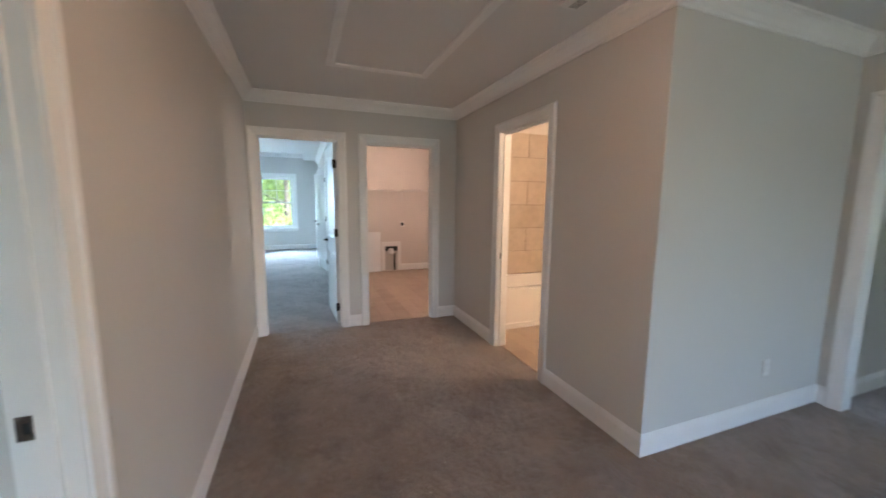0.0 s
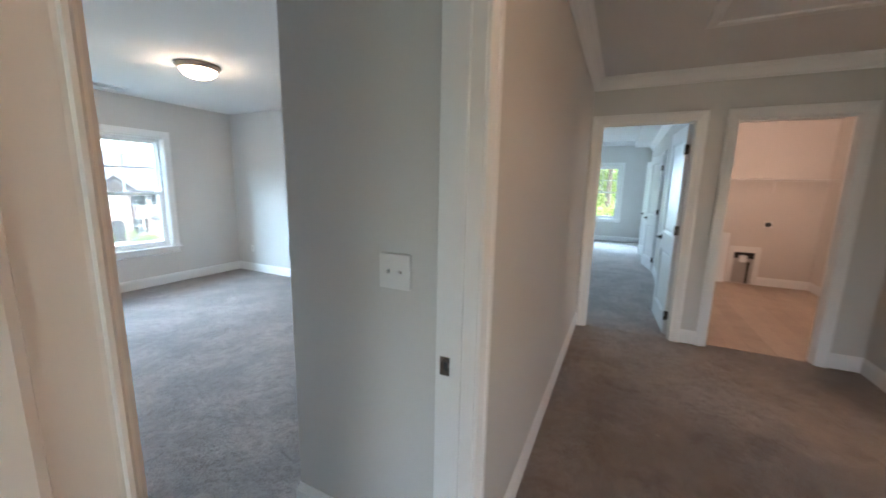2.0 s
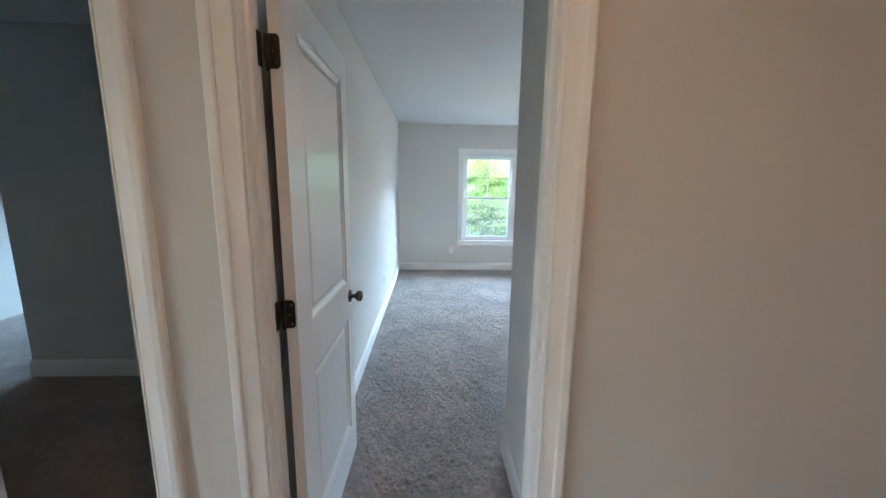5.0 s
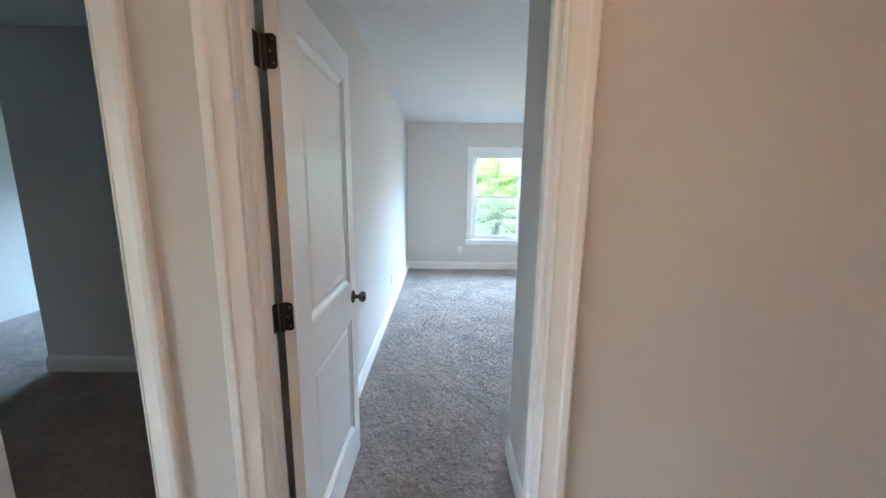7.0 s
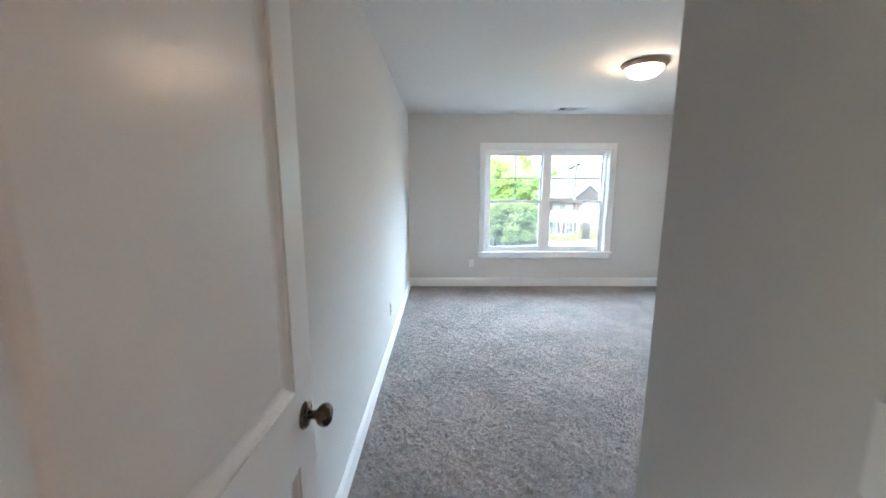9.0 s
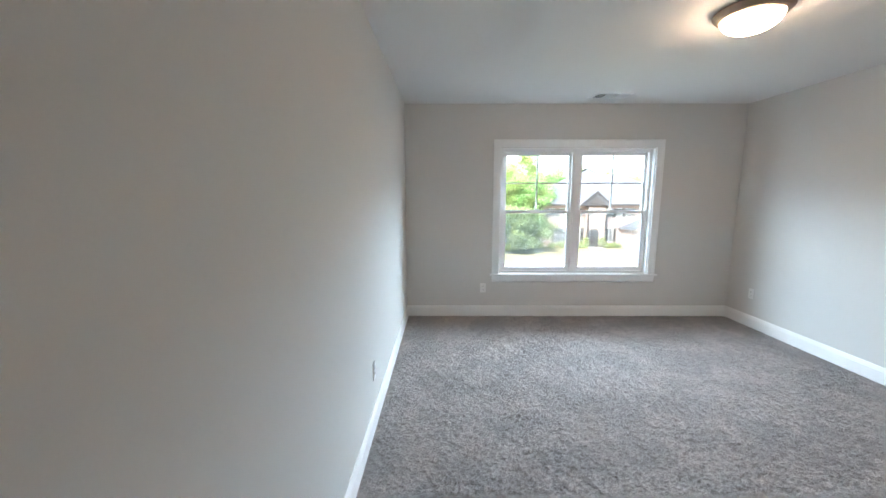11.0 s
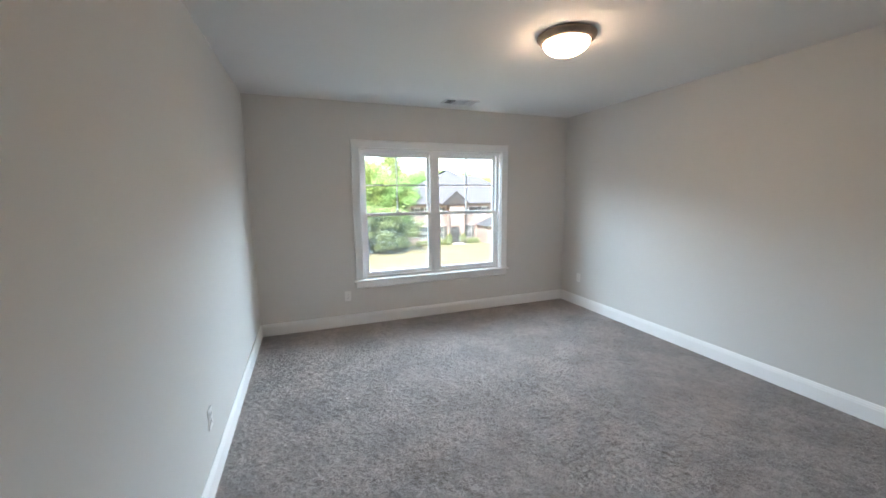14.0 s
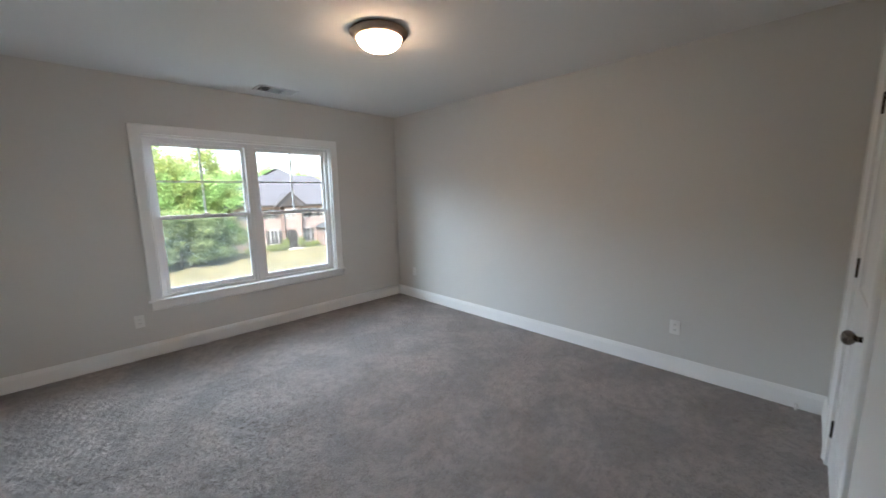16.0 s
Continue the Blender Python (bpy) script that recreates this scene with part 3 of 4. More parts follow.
# ---- bedroom window ----
def sash_window(name, m, width, height, units, label, screen_on=True):
    """A vinyl double-hung window; m: middle of the wall's inner face at the sill, y outward. Units stand side by side."""
    root = empty(name, m, label, "window", kind="structure")
    w2, dy = width / 2, 0.075
    fr = bmesh.new()
    for r in ((-w2, w2, 0.0, 0.11, -0.012, 0.0), (-w2, -w2 + 0.012, 0.0, dy, 0, height), (w2 - 0.012, w2, 0.0, dy, 0, height), (-w2, w2, 0.0, dy, height - 0.012, height)):
        box(fr, *r)
    part("jamb_lining", fr, trim_paint, root)
    uw = (width - 0.024 - 0.03 * (units - 1)) / units
    for u in range(units):
        x0 = -w2 + 0.012 + u * (uw + 0.03)
        x1 = x0 + uw
        f = 0.034
        wf = part("window_frame", boxes((x0, x0 + f, dy - 0.03, dy + 0.05, 0, height - 0.012), (x1 - f, x1, dy - 0.03, dy + 0.05, 0, height - 0.012), (x0 + f, x1 - f, dy - 0.03, dy + 0.05, height - 0.012 - f, height - 0.012), (x0 + f, x1 - f, dy - 0.03, dy + 0.05, 0, 0.028), bevel=0.003), vinyl, root)
        a, b, mid, top = x0 + f, x1 - f, height * 0.5, height - 0.012 - f
        for low, za, zb, yy in ((True, 0.028, mid + 0.018, dy - 0.018), (False, mid - 0.018, top, dy + 0.012)):
            s = 0.030
            foot = 0.042 if low else 0.034
            sash = part("sash", boxes((a, a + s, yy, yy + 0.028, za, zb), (b - s, b, yy, yy + 0.028, za, zb), (a + s, b - s, yy, yy + 0.028, za, za + foot), (a + s, b - s, yy, yy + 0.028, zb - 0.034, zb), bevel=0.004), vinyl, root)
            pane = part("pane", boxes((a + s, b - s, yy + 0.012, yy + 0.016, za + foot, zb - 0.034)), glass, sash)
            pane.visible_shadow = False
            if low:
                lx = (a + b) / 2
                part("sash_lock", box(bmesh.new(), lx - 0.03, lx + 0.03, yy - 0.004, yy + 0.022, zb, zb + 0.014, 0.004), vinyl, sash)
            else:
                cx, cz = (a + b) / 2, (za + foot + zb - 0.034) / 2
                bars = boxes((cx - 0.008, cx + 0.008, yy + 0.009, yy + 0.0195, za + foot, zb - 0.034), (a + s, b - s, yy + 0.0095, yy + 0.019, cz - 0.008, cz + 0.008))
                part("muntin", bars, vinyl, sash, "flat white grille bars")
        if screen_on:
            sc = part("insect_screen", boxes((a + 0.01, b - 0.01, dy + 0.044, dy + 0.045, 0.03, mid)), screen, root, "grey insect screen over the lower sash")
            sc.visible_shadow = False
    if units > 1:
        part("mullion", box(bmesh.new(), -0.017, 0.017, dy - 0.034, dy + 0.03, 0, height - 0.012, 0.003), vinyl, root)
    return root


def window_trim(root, width, height):
    """Flat casing, stool and apron of a window, as parts."""
    w2 = width / 2
    prof = ((0.004, 0), (0.004, 0.014), (0.008, 0.017), (0.070, 0.019), (0.080, 0.021), (0.088, 0.018), (0.088, 0))
    bm = prism(bmesh.new(), [[Vector((-w2 - a, -d, 0.0)) for a, d in prof], [Vector((-w2 - a, -d, height + a)) for a, d in prof], [Vector((w2 + a, -d, height + a)) for a, d in prof], [Vector((w2 + a, -d, 0.0)) for a, d in prof]])
    part("window_casing", bm, trim_paint, root)
    part("window_sill", box(bmesh.new(), -w2 - 0.11, w2 + 0.11, -0.045, 0.045, -0.020, -0.001, 0.005), trim_paint, root)
    ap = prism(bmesh.new(), [[Vector((x, -d, z)) for d, z in ((0, -0.020), (0.016, -0.020), (0.016, -0.084), (0.010, -0.094), (0.004, -0.101), (0, -0.101))] for x in (-w2 - 0.085, w2 + 0.085)])
    part("window_apron", ap, trim_paint, root)


win = sash_window("window_1", pose(1.98, YW, 0.527), 1.76, 1.464, 2, "white vinyl twin double-hung bedroom window with grilles")
window_trim(win, 1.76, 1.464)
win2 = sash_window("window_2", pose(11.3, 0.88, 0.62, 0, 0, -90), 0.90, 1.46, 1, "white double-hung window in the far bedroom", screen_on=False)
window_trim(win2, 0.90, 1.46)
sash_window("window_3", pose(-2.9, 5.9, 0.53), 1.38, 1.45, 2, "white twin window of the side room", screen_on=False)
sash_window("window_4", pose(0.9, -6.4, 0.53, 0, 0, 180), 1.38, 1.45, 2, "white twin window of the room past the landing", screen_on=False)


# ---- ceiling light, vent, hatch, alarm ----
def ceiling_light(m, label, bowl):
    root = empty("ceiling_light", m, label, "ceiling light")
    part("rim", lathe(bmesh.new(), ((0.178, -0.004), (0.182, -0.010), (0.180, -0.020), (0.172, -0.026), (0.168, -0.034), (0.160, -0.040), (0.150, -0.046), (0.140, -0.046), (0.140, -0.004)), None, 48), rim_metal, root, "brushed bronze stepped rim", True)
    prof = [(0.141 * math.cos(radians(a)), -0.044 - 0.078 * math.sin(radians(a))) for a in range(0, 88, 6)] + [(0.002, -0.122)]
    part("shade", lathe(bmesh.new(), prof, None, 48), bowl, root, "lit frosted glass bowl", True)
    part("finial", lathe(bmesh.new(), ((0.010, -0.119), (0.011, -0.124), (0.007, -0.130), (0.001, -0.132)), None, 16), rim_metal, root, "small metal finial", True)
    return root


ceiling_light(pose(2.135, 3.90, H), "lit flush ceiling light with frosted glass bowl and bronze rim", lamp_glass)
ceiling_light(pose(0.75, -0.45, H), "lit flush ceiling light with frosted glass bowl in the hall", hall_lamp_glass)


def vent(m):
    root = empty("ceiling_vent", m, "white metal air vent with angled louvres in the ceiling", "air vent")
    part("frame", boxes((-0.19, 0.19, -0.105, -0.082, -0.008, 0.002), (-0.19, 0.19, 0.082, 0.105, -0.008, 0.002), (-0.19, -0.165, -0.082, 0.082, -0.008, 0.002), (0.165, 0.19, -0.082, 0.082, -0.008, 0.002), (-0.068, -0.056, -0.082, 0.082, -0.008, 0.002), (0.056, 0.068, -0.082, 0.082, -0.008, 0.002), bevel=0.002), vent_metal, root)
    # flat black sheet plays the shade inside the duct
    part("backing", boxes((-0.165, 0.165, -0.082, 0.082, -0.0012, -0.0006)), slot_dark, root, "dark sheet for the unlit duct")
    for i in range(8):
        for x0, x1, tilt in ((-0.165, -0.068, 0), (0.068, 0.165, 0)):
            x = x0 + (i + 0.5) * (x1 - x0) / 8
            part("slat", box(bmesh.new(), -0.0006, 0.0006, -0.082, 0.082, -0.0075, 0.0065, 0, Matrix.Translation((x, 0, -0.006)) @ pose(0, 0, 0, 0, 55 if x0 < 0 else -48)), vent_metal, root)
    for i in range(9):
        y = -0.082 + (i + 0.5) * 0.164 / 9
        part("slat", box(bmesh.new(), -0.056, 0.056, -0.0006, 0.0006, -0.0075, 0.0065, 0, Matrix.Translation((0, y, -0.006)) @ pose(0, 0, 0, -34)), vent_metal, root)
    return root


vent(pose(2.16, 5.67, H))


def attic_hatch():
    root = empty("attic_hatch", pose(2.25, -0.44, H), "white attic hatch panel framed with moulding in the hall ceiling", "attic hatch", kind="structure")
    prof = ((0, 0), (0, -0.016), (0.010, -0.020), (0.022, -0.013), (0.034, -0.015), (0.058, -0.018), (0.064, -0.012), (0.064, 0))
    bm = bmesh.new()
    vs = []
    for a, d in prof:
        vs.append([bm.verts.new((sx * (0.615 + a), sy * (0.345 + a), d)) for sx, sy in ((-1, -1), (1, -1), (1, 1), (-1, 1))])
    for a, b in zip(vs, vs[1:]):
        for i in range(4):
            bm.faces.new((a[i], a[(i + 1) % 4], b[(i + 1) % 4], b[i]))
    part("frame", bm, trim_paint, root)
    part("panel", box(bmesh.new(), -0.613, 0.613, -0.343, 0.343, -0.006, -0.001, 0.001), ceiling_paint, root)


attic_hatch()

alarm = empty("smoke_alarm", pose(1.47, -1.17, H), "white square smoke alarm on the hall ceiling", "smoke alarm")
part("body", box(bmesh.new(), -0.068, 0.068, -0.068, 0.068, -0.036, -0.001, 0.012), plastic, alarm)
part("grille", boxes(*[(-0.04, 0.04, -0.045 + 0.014 * i, -0.040 + 0.014 * i, -0.0366, -0.0355) for i in range(4)]), slot_dark, alarm, "dark sounding slots")


# ---- outlets and switch ----
def outlet(m, label="white duplex outlet low on the grey wall"):
    root = empty("wall_outlet", m, label, "wall outlet", "outlets")
    part("plate", box(bmesh.new(), -0.035, 0.035, -0.006, 0.0, -0.057, 0.057, 0.003), plastic, root)
    for z in (0.02, -0.02):
        rec = part("receptacle", box(bmesh.new(), -0.0165, 0.0165, -0.0085, -0.005, z - 0.0135, z + 0.0135, 0.004), plastic, root)
        part("slot", boxes((-0.0075, -0.005, -0.0089, -0.008, z - 0.002, z + 0.007), (0.005, 0.0075, -0.0089, -0.008, z - 0.002, z + 0.006), (-0.002, 0.002, -0.0089, -0.008, z - 0.010, z - 0.006)), slot_dark, rec, "dark plug slots")
    return root


outlet(pose(0.912, YW, 0.352))
outlet(pose(0.0, 3.88, 0.368, 0, 0, 90))
outlet(pose(XR, 2.52, 0.374, 0, 0, -90))
outlet(pose(XR, 5.66, 0.374, 0, 0, -90))
outlet(pose(XC, -2.62, 0.36, 0, 0, -90))


def light_switch(m):
    root = empty("light_switch", m, "white two-gang light switch plate with toggles by the door", "light switch")
    part("plate", box(bmesh.new(), -0.063, 0.063, -0.006, 0.0, -0.062, 0.062, 0.003), plastic, root)
    for x, up in ((-0.023, 1), (0.023, -1)):
        t = part("toggle", box(bmesh.new(), -0.005, 0.005, -0.016, 0.0, -0.005, 0.005, 0.0015, Matrix.Translation((x, -0.004, up * 0.003)) @ pose(0, 0, 0, 28 * up)), plastic, root)
        for z in (0.03, -0.03):
            part("screw", lathe(bmesh.new(), ((0.003, 0.0), (0.002, 0.001)), Matrix.Translation((x, -0.006, z)) @ pose(0, 0, 0, 90), 8), plastic, root)
    return root


light_switch(pose(XS, 1.004, 1.15, 0, 0, -90))

# ---- door stop ----
stop = empty("door_stop", pose(XR - 0.015, 1.80, 0.030, 0, -90, 0), "white spring door stop on the baseboard", "door stop")
bm = bmesh.new()
lathe(bm, [(0.011, 0.0), (0.011, 0.004), (0.006, 0.006)] + [(0.0055 + 0.0012 * (i % 2), 0.006 + 0.0022 * i) for i in range(24)] + [(0.005, 0.06)], None, 12)
part("spring", bm, plastic, stop)
part("tip", lathe(bmesh.new(), ((0.007, 0.059), (0.008, 0.062), (0.008, 0.072), (0.005, 0.075)), None, 12), plastic, stop, "white rubber tip", True)

# ---- laundry ----
shelf = empty("wire_shelf", pose(6.95, -1.35, 1.63), "white coated wire shelf along the laundry wall", "wire shelf")
bm = bmesh.new()
for i in range(8):
    box(bm, -0.15 + 0.04 * i, -0.146 + 0.04 * i, -0.94, 0.92, -0.002, 0.002)
part("long_wires", bm, wire_white, shelf)
bm = bmesh.new()
for i in range(72):
    box(bm, -0.155, 0.14, -0.93 + i * 0.0255, -0.927 + i * 0.0255, 0.002, 0.005)
part("cross_wires", bm, wire_white, shelf)
part("front_lip", boxes((-0.157, -0.151, -0.94, 0.92, -0.032, -0.026)), wire_white, shelf)
for y in (-0.35, 0.5):
    part("bracket", boxes((-0.14, 0.149, y, y + 0.012, -0.016, -0.004), (0.135, 0.149, y, y + 0.012, -0.2, -0.004)), wire_white, shelf)

recess = empty("dryer_vent_box", pose(7.1, -1.47, 0), "white recessed dryer vent box low in the laundry wall", "vent box")
part("frame", boxes((-0.022, 0, -0.20, 0.20, 0.505, 0.60), (-0.022, 0, -0.20, -0.13, 0.02, 0.505), (-0.022, 0, 0.13, 0.20, 0.02, 0.505), bevel=0.004), plastic, recess)
# shade inside the shallow box put in as a grey plate and black strip
part("back", boxes((-0.004, -0.001, -0.13, 0.13, 0.02, 0.505)), gypsum, recess, "shaded recess back")
part("shadow_slot", boxes((-0.006, -0.0045, -0.13, 0.13, 0.41, 0.505)), slot_dark, recess, "black strip for the shade at the recess top")
part("duct", lathe(bmesh.new(), ((0.052, 0.36), (0.055, 0.37), (0.055, 0.45), (0.05, 0.46)), Matrix.Translation((-0.05, 0.02, 0)), 20), vent_metal, recess, "pale duct collar", True)
part("pipe", lathe(bmesh.new(), ((0.016, 0.02), (0.016, 0.36)), Matrix.Translation((-0.03, -0.06, 0)), 12), bronze, recess, "dark supply pipe", True)
white_panel = empty("drain_panel", pose(7.09, -0.98, 0), "white access panel standing against the laundry wall", "panel")
part("board", box(bmesh.new(), -0.03, 0.0, -0.27, 0.27, 0.001, 0.80, 0.004), trim_paint, white_panel)
socket = empty("dryer_outlet", pose(7.1, -1.70, 0.955), "round black dryer outlet on a plate", "wall outlet")
part("plate", box(bmesh.new(), -0.006, 0, -0.05, 0.05, -0.05, 0.05, 0.003), plastic, socket)
part("receptacle", lathe(bmesh.new(), ((0.036, 0), (0.036, 0.006), (0.03, 0.008)), Matrix.Translation((-0.006, 0, 0)) @ pose(0, 0, 0, 0, -90), 20), slot_dark, socket, "black round receptacle")
bulb("laundry_bulb", (5.4, -1.35, 2.2), 2.0, color=(1.0, 0.62, 0.44))

# ---- bathroom ----
tub = empty("bath_tub", pose(3.25, -2.43, 0), "white alcove bath tub with panelled apron", "bath tub")
bm = bmesh.new()
box(bm, 0.0, 0.03, -0.76, 0.76, 0.001, 0.42)
box(bm, 0.70, 0.735, -0.76, 0.76, 0.001, 0.46)
box(bm, 0.03, 0.70, -0.76, -0.66, 0.001, 0.46)
box(bm, 0.03, 0.70, 0.66, 0.76, 0.001, 0.46)
box(bm, 0.03, 0.70, -0.66, 0.66, 0.001, 0.10)
part("basin", bm, tub_white, tub)
part("rim", box(bmesh.new(), -0.018, 0.075, -0.76, 0.76, 0.42, 0.468, 0.014), tub_white, tub)
part("apron_step", box(bmesh.new(), -0.012, 0.0, -0.755, 0.755, 0.003, 0.07, 0.005), tub_white, tub)
bulb("bath_bulb", (1.75, -2.9, 2.0), 5.5)

# ---- small lint on the carpet ----
lint = surface("paper_lint", (0.75, 0.72, 0.66), 0.9)
for x, y, r in ((1.35, -0.36, 20), (2.26, 0.02, 70), (1.52, -0.50, 130), (2.95, 0.02, 10), (2.7, -0.1, 45)):
    bm = box(bmesh.new(), -0.007, 0.007, -0.004, 0.004, 0.0, 0.003, 0.001)
    ob = part("paper_scrap", bm, lint)
    ob.matrix_world = pose(x, y, 0.001, 0, 0, r)
    tagged(ob, "tiny pale paper scrap lying on the carpet", "scrap", "paper scraps")

# ---- outdoors ----
grass = surface("lawn_grass", (0.23, 0.21, 0.12), 0.95, spread=0.25, big=0.35, fine=9, relief=0.5, depth=0.05, spec=0.1)
concrete = surface("pale_concrete", (0.50, 0.48, 0.44), 0.85, spread=0.1, big=0.6, fine=20, relief=0.2)
asphalt = surface("street_asphalt", (0.06, 0.06, 0.062), 0.9, spread=0.2, fine=40, relief=0.3)
shingle = surface("grey_roof_shingles", (0.072, 0.076, 0.090), 0.9, spread=0.2, big=1.2, fine=14, relief=0.4, depth=0.01)
dark_trim = surface("dark_brown_timber", (0.034, 0.030, 0.030), 0.6, spread=0.2)
siding = surface("pale_siding", (0.55, 0.52, 0.47), 0.7)
dark_glass = surface("dark_far_glass", (0.03, 0.035, 0.04), 0.12)
bark = surface("tree_bark", (0.09, 0.07, 0.055), 0.95, spread=0.3, big=3, fine=25, relief=0.6, depth=0.02)


def brick_material():
    m, t, b = nodes_of("red_brown_brick")
    tc = t.nodes.new("ShaderNodeTexCoord")
    rot = t.nodes.new("ShaderNodeMapping")
    rot.inputs["Rotation"].default_value = (radians(90), 0, 0)
    br = t.nodes.new("ShaderNodeTexBrick")
    br.inputs["Scale"].default_value = 1.0
    br.inputs["Brick Width"].default_value, br.inputs["Row Height"].default_value = 0.21, 0.075
    br.inputs["Mortar Size"].default_value = 0.006
    br.inputs["Color1"].default_value = (0.22, 0.145, 0.13, 1)
    br.inputs["Color2"].default_value = (0.36, 0.265, 0.24, 1)
    br.inputs["Mortar"].default_value = (0.46, 0.43, 0.41, 1)
    t.links.new(tc.outputs["Object"], rot.inputs["Vector"])
    t.links.new(rot.outputs["Vector"], br.inputs["Vector"])
    c = blend(t, ramp(t, noise_node(t, 0.7, 3), 0.35, 0.65, 0, 0.4), br.outputs["Color"], (0.31, 0.225, 0.205))
    t.links.new(c, b.inputs["Base Color"])
    b.inputs["Roughness"].default_value = 0.9
    return m


brick = brick_material()


def leaf_material(name, a, b_col):
    m, t, b = nodes_of(name)
    geo = t.nodes.new("ShaderNodeNewGeometry")
    c = blend(t, geo.outputs["Random Per Island"], a, b_col)
    t.links.new(c, b.inputs["Base Color"])
    b.inputs["Roughness"].default_value = 0.6
    b.inputs["Specular IOR Level"].default_value = 0.2
    tr = t.nodes.new("ShaderNodeBsdfTranslucent")
    t.links.new(c, tr.inputs[0])
    mix = t.nodes.new("ShaderNodeMixShader")
    mix.inputs[0].default_value = 0.62
    t.links.new(b.outputs[0], mix.inputs[1])
    t.links.new(tr.outputs[0], mix.inputs[2])
    t.links.new(mix.outputs[0], t.nodes["Material Output"].inputs["Surface"])
    return m


leaf_spring = leaf_material("spring_leaves", (0.25, 0.40, 0.14), (0.38, 0.55, 0.27))
leaf_green = leaf_material("green_leaves", (0.27, 0.34, 0.11), (0.44, 0.50, 0.21))
leaf_dark = leaf_material("evergreen_leaves", (0.23, 0.31, 0.13), (0.36, 0.44, 0.21))


def ground_z(x, y):
    """The lot falls away from the house towards the street and stays level past it."""
    k = min(1.0, max(0.0, (y - 8) / 24))
    rise = max(0.0, (y - 70) / 60)
    return -3.4 - 1.4 * k * k * (3 - 2 * k) + rise * 2.0


def ground_sheet():
    xs = [-900, -400, -200, -120, -80] + [-60 + 6 * i for i in range(24)] + [100, 140, 220, 400, 900]
    ys = [-900, -400, -200, -100, -50, -20, 0, 6] + [8 + 3 * i for i in range(16)] + [60, 70, 85, 100, 130, 180, 300, 500, 900]
    bm = bmesh.new()
    vs = [[bm.verts.new((x, y, ground_z(x, min(y, 130)))) for y in ys] for x in xs]
    for i in range(len(xs) - 1):
        for j in range(len(ys) - 1):
            bm.faces.new((vs[i][j], vs[i + 1][j], vs[i + 1][j + 1], vs[i][j + 1]))
    return tagged(part("ground", bm, grass, None, "", True), "sunlit green lawn falling gently to the street", "lawn", kind="structure")


ground_sheet()


def strip(name, x0, x1, y0, y1, lift, material, label, category):
    bm = bmesh.new()
    n = 20
    rows = [[bm.verts.new((x0 + (x1 - x0) * i / n, y, ground_z(0, y) + lift)) for y in np.linspace(y0, y1, 9)] for i in range(n + 1)]
    low = [[bm.verts.new((x0 + (x1 - x0) * i / n, y, ground_z(0, y) - 0.3)) for y in (y0, y1)] for i in range(n + 1)]
    for i in range(n):
        for j in range(8):
            bm.faces.new((rows[i][j], rows[i + 1][j], rows[i + 1][j + 1], rows[i][j + 1]))
        bm.faces.new((rows[i][0], rows[i + 1][0], low[i + 1][0], low[i][0]))
        bm.faces.new((rows[i][8], rows[i + 1][8], low[i + 1][1], low[i][1]))
    return tagged(part(name, bm, material), label, category, kind="structure")


strip("road", -90, 90, 20.5, 26.5, 0.03, asphalt, "grey street crossing in front of the houses", "road")
strip("kerb", -90, 90, 26.5, 27.0, 0.14, concrete, "pale concrete kerb along the street", "kerb")
strip("kerb", -90, 90, 20.0, 20.5, 0.14, concrete, "pale concrete kerb along the street", "kerb")
strip("pavement", -90, 90, 27.8, 29.2, 0.06, concrete, "pale concrete pavement beside the lawn", "pavement")


def leaf_cloud(bm_data, blobs, count, size, rng):
    """Many small leaf clumps scattered in the shells of uneven blobs."""
    verts, faces = bm_data
    for _ in range(count):
        cx, cy, cz, rx, rz = blobs[rng.integers(len(blobs))]
        d = rng.normal(size=3)
        d /= np.linalg.norm(d)
        r = rng.uniform(0.3, 1.18)
        p = np.array((cx + d[0] * rx * r, cy + d[1] * rx * r, cz + d[2] * rz * r))
        u = rng.normal(size=3)
        u /= np.linalg.norm(u)
        v = np.cross(u, rng.normal(size=3))
        v /= np.linalg.norm(v)
        s = size * rng.uniform(0.5, 1.3)
        k = len(verts)
        verts += [p - u * s, p + v * s * 0.55 + u * s * 0.1, p + u * s, p - v * s * 0.6]
        faces.append((k, k + 1, k + 2, k + 3))


def crown_mesh(name, blobs, count, size, material, seed, parent, lift=0):
    rng = np.random.default_rng(seed)
    verts, faces = [], []
    leaf_cloud((verts, faces), blobs, count, size, rng)
    me = bpy.data.meshes.new(name)
    me.from_pydata([tuple(v) for v in verts], [], faces)
    me.materials.append(material)
    ob = new(name, me)
    ob.parent = parent
    return ob


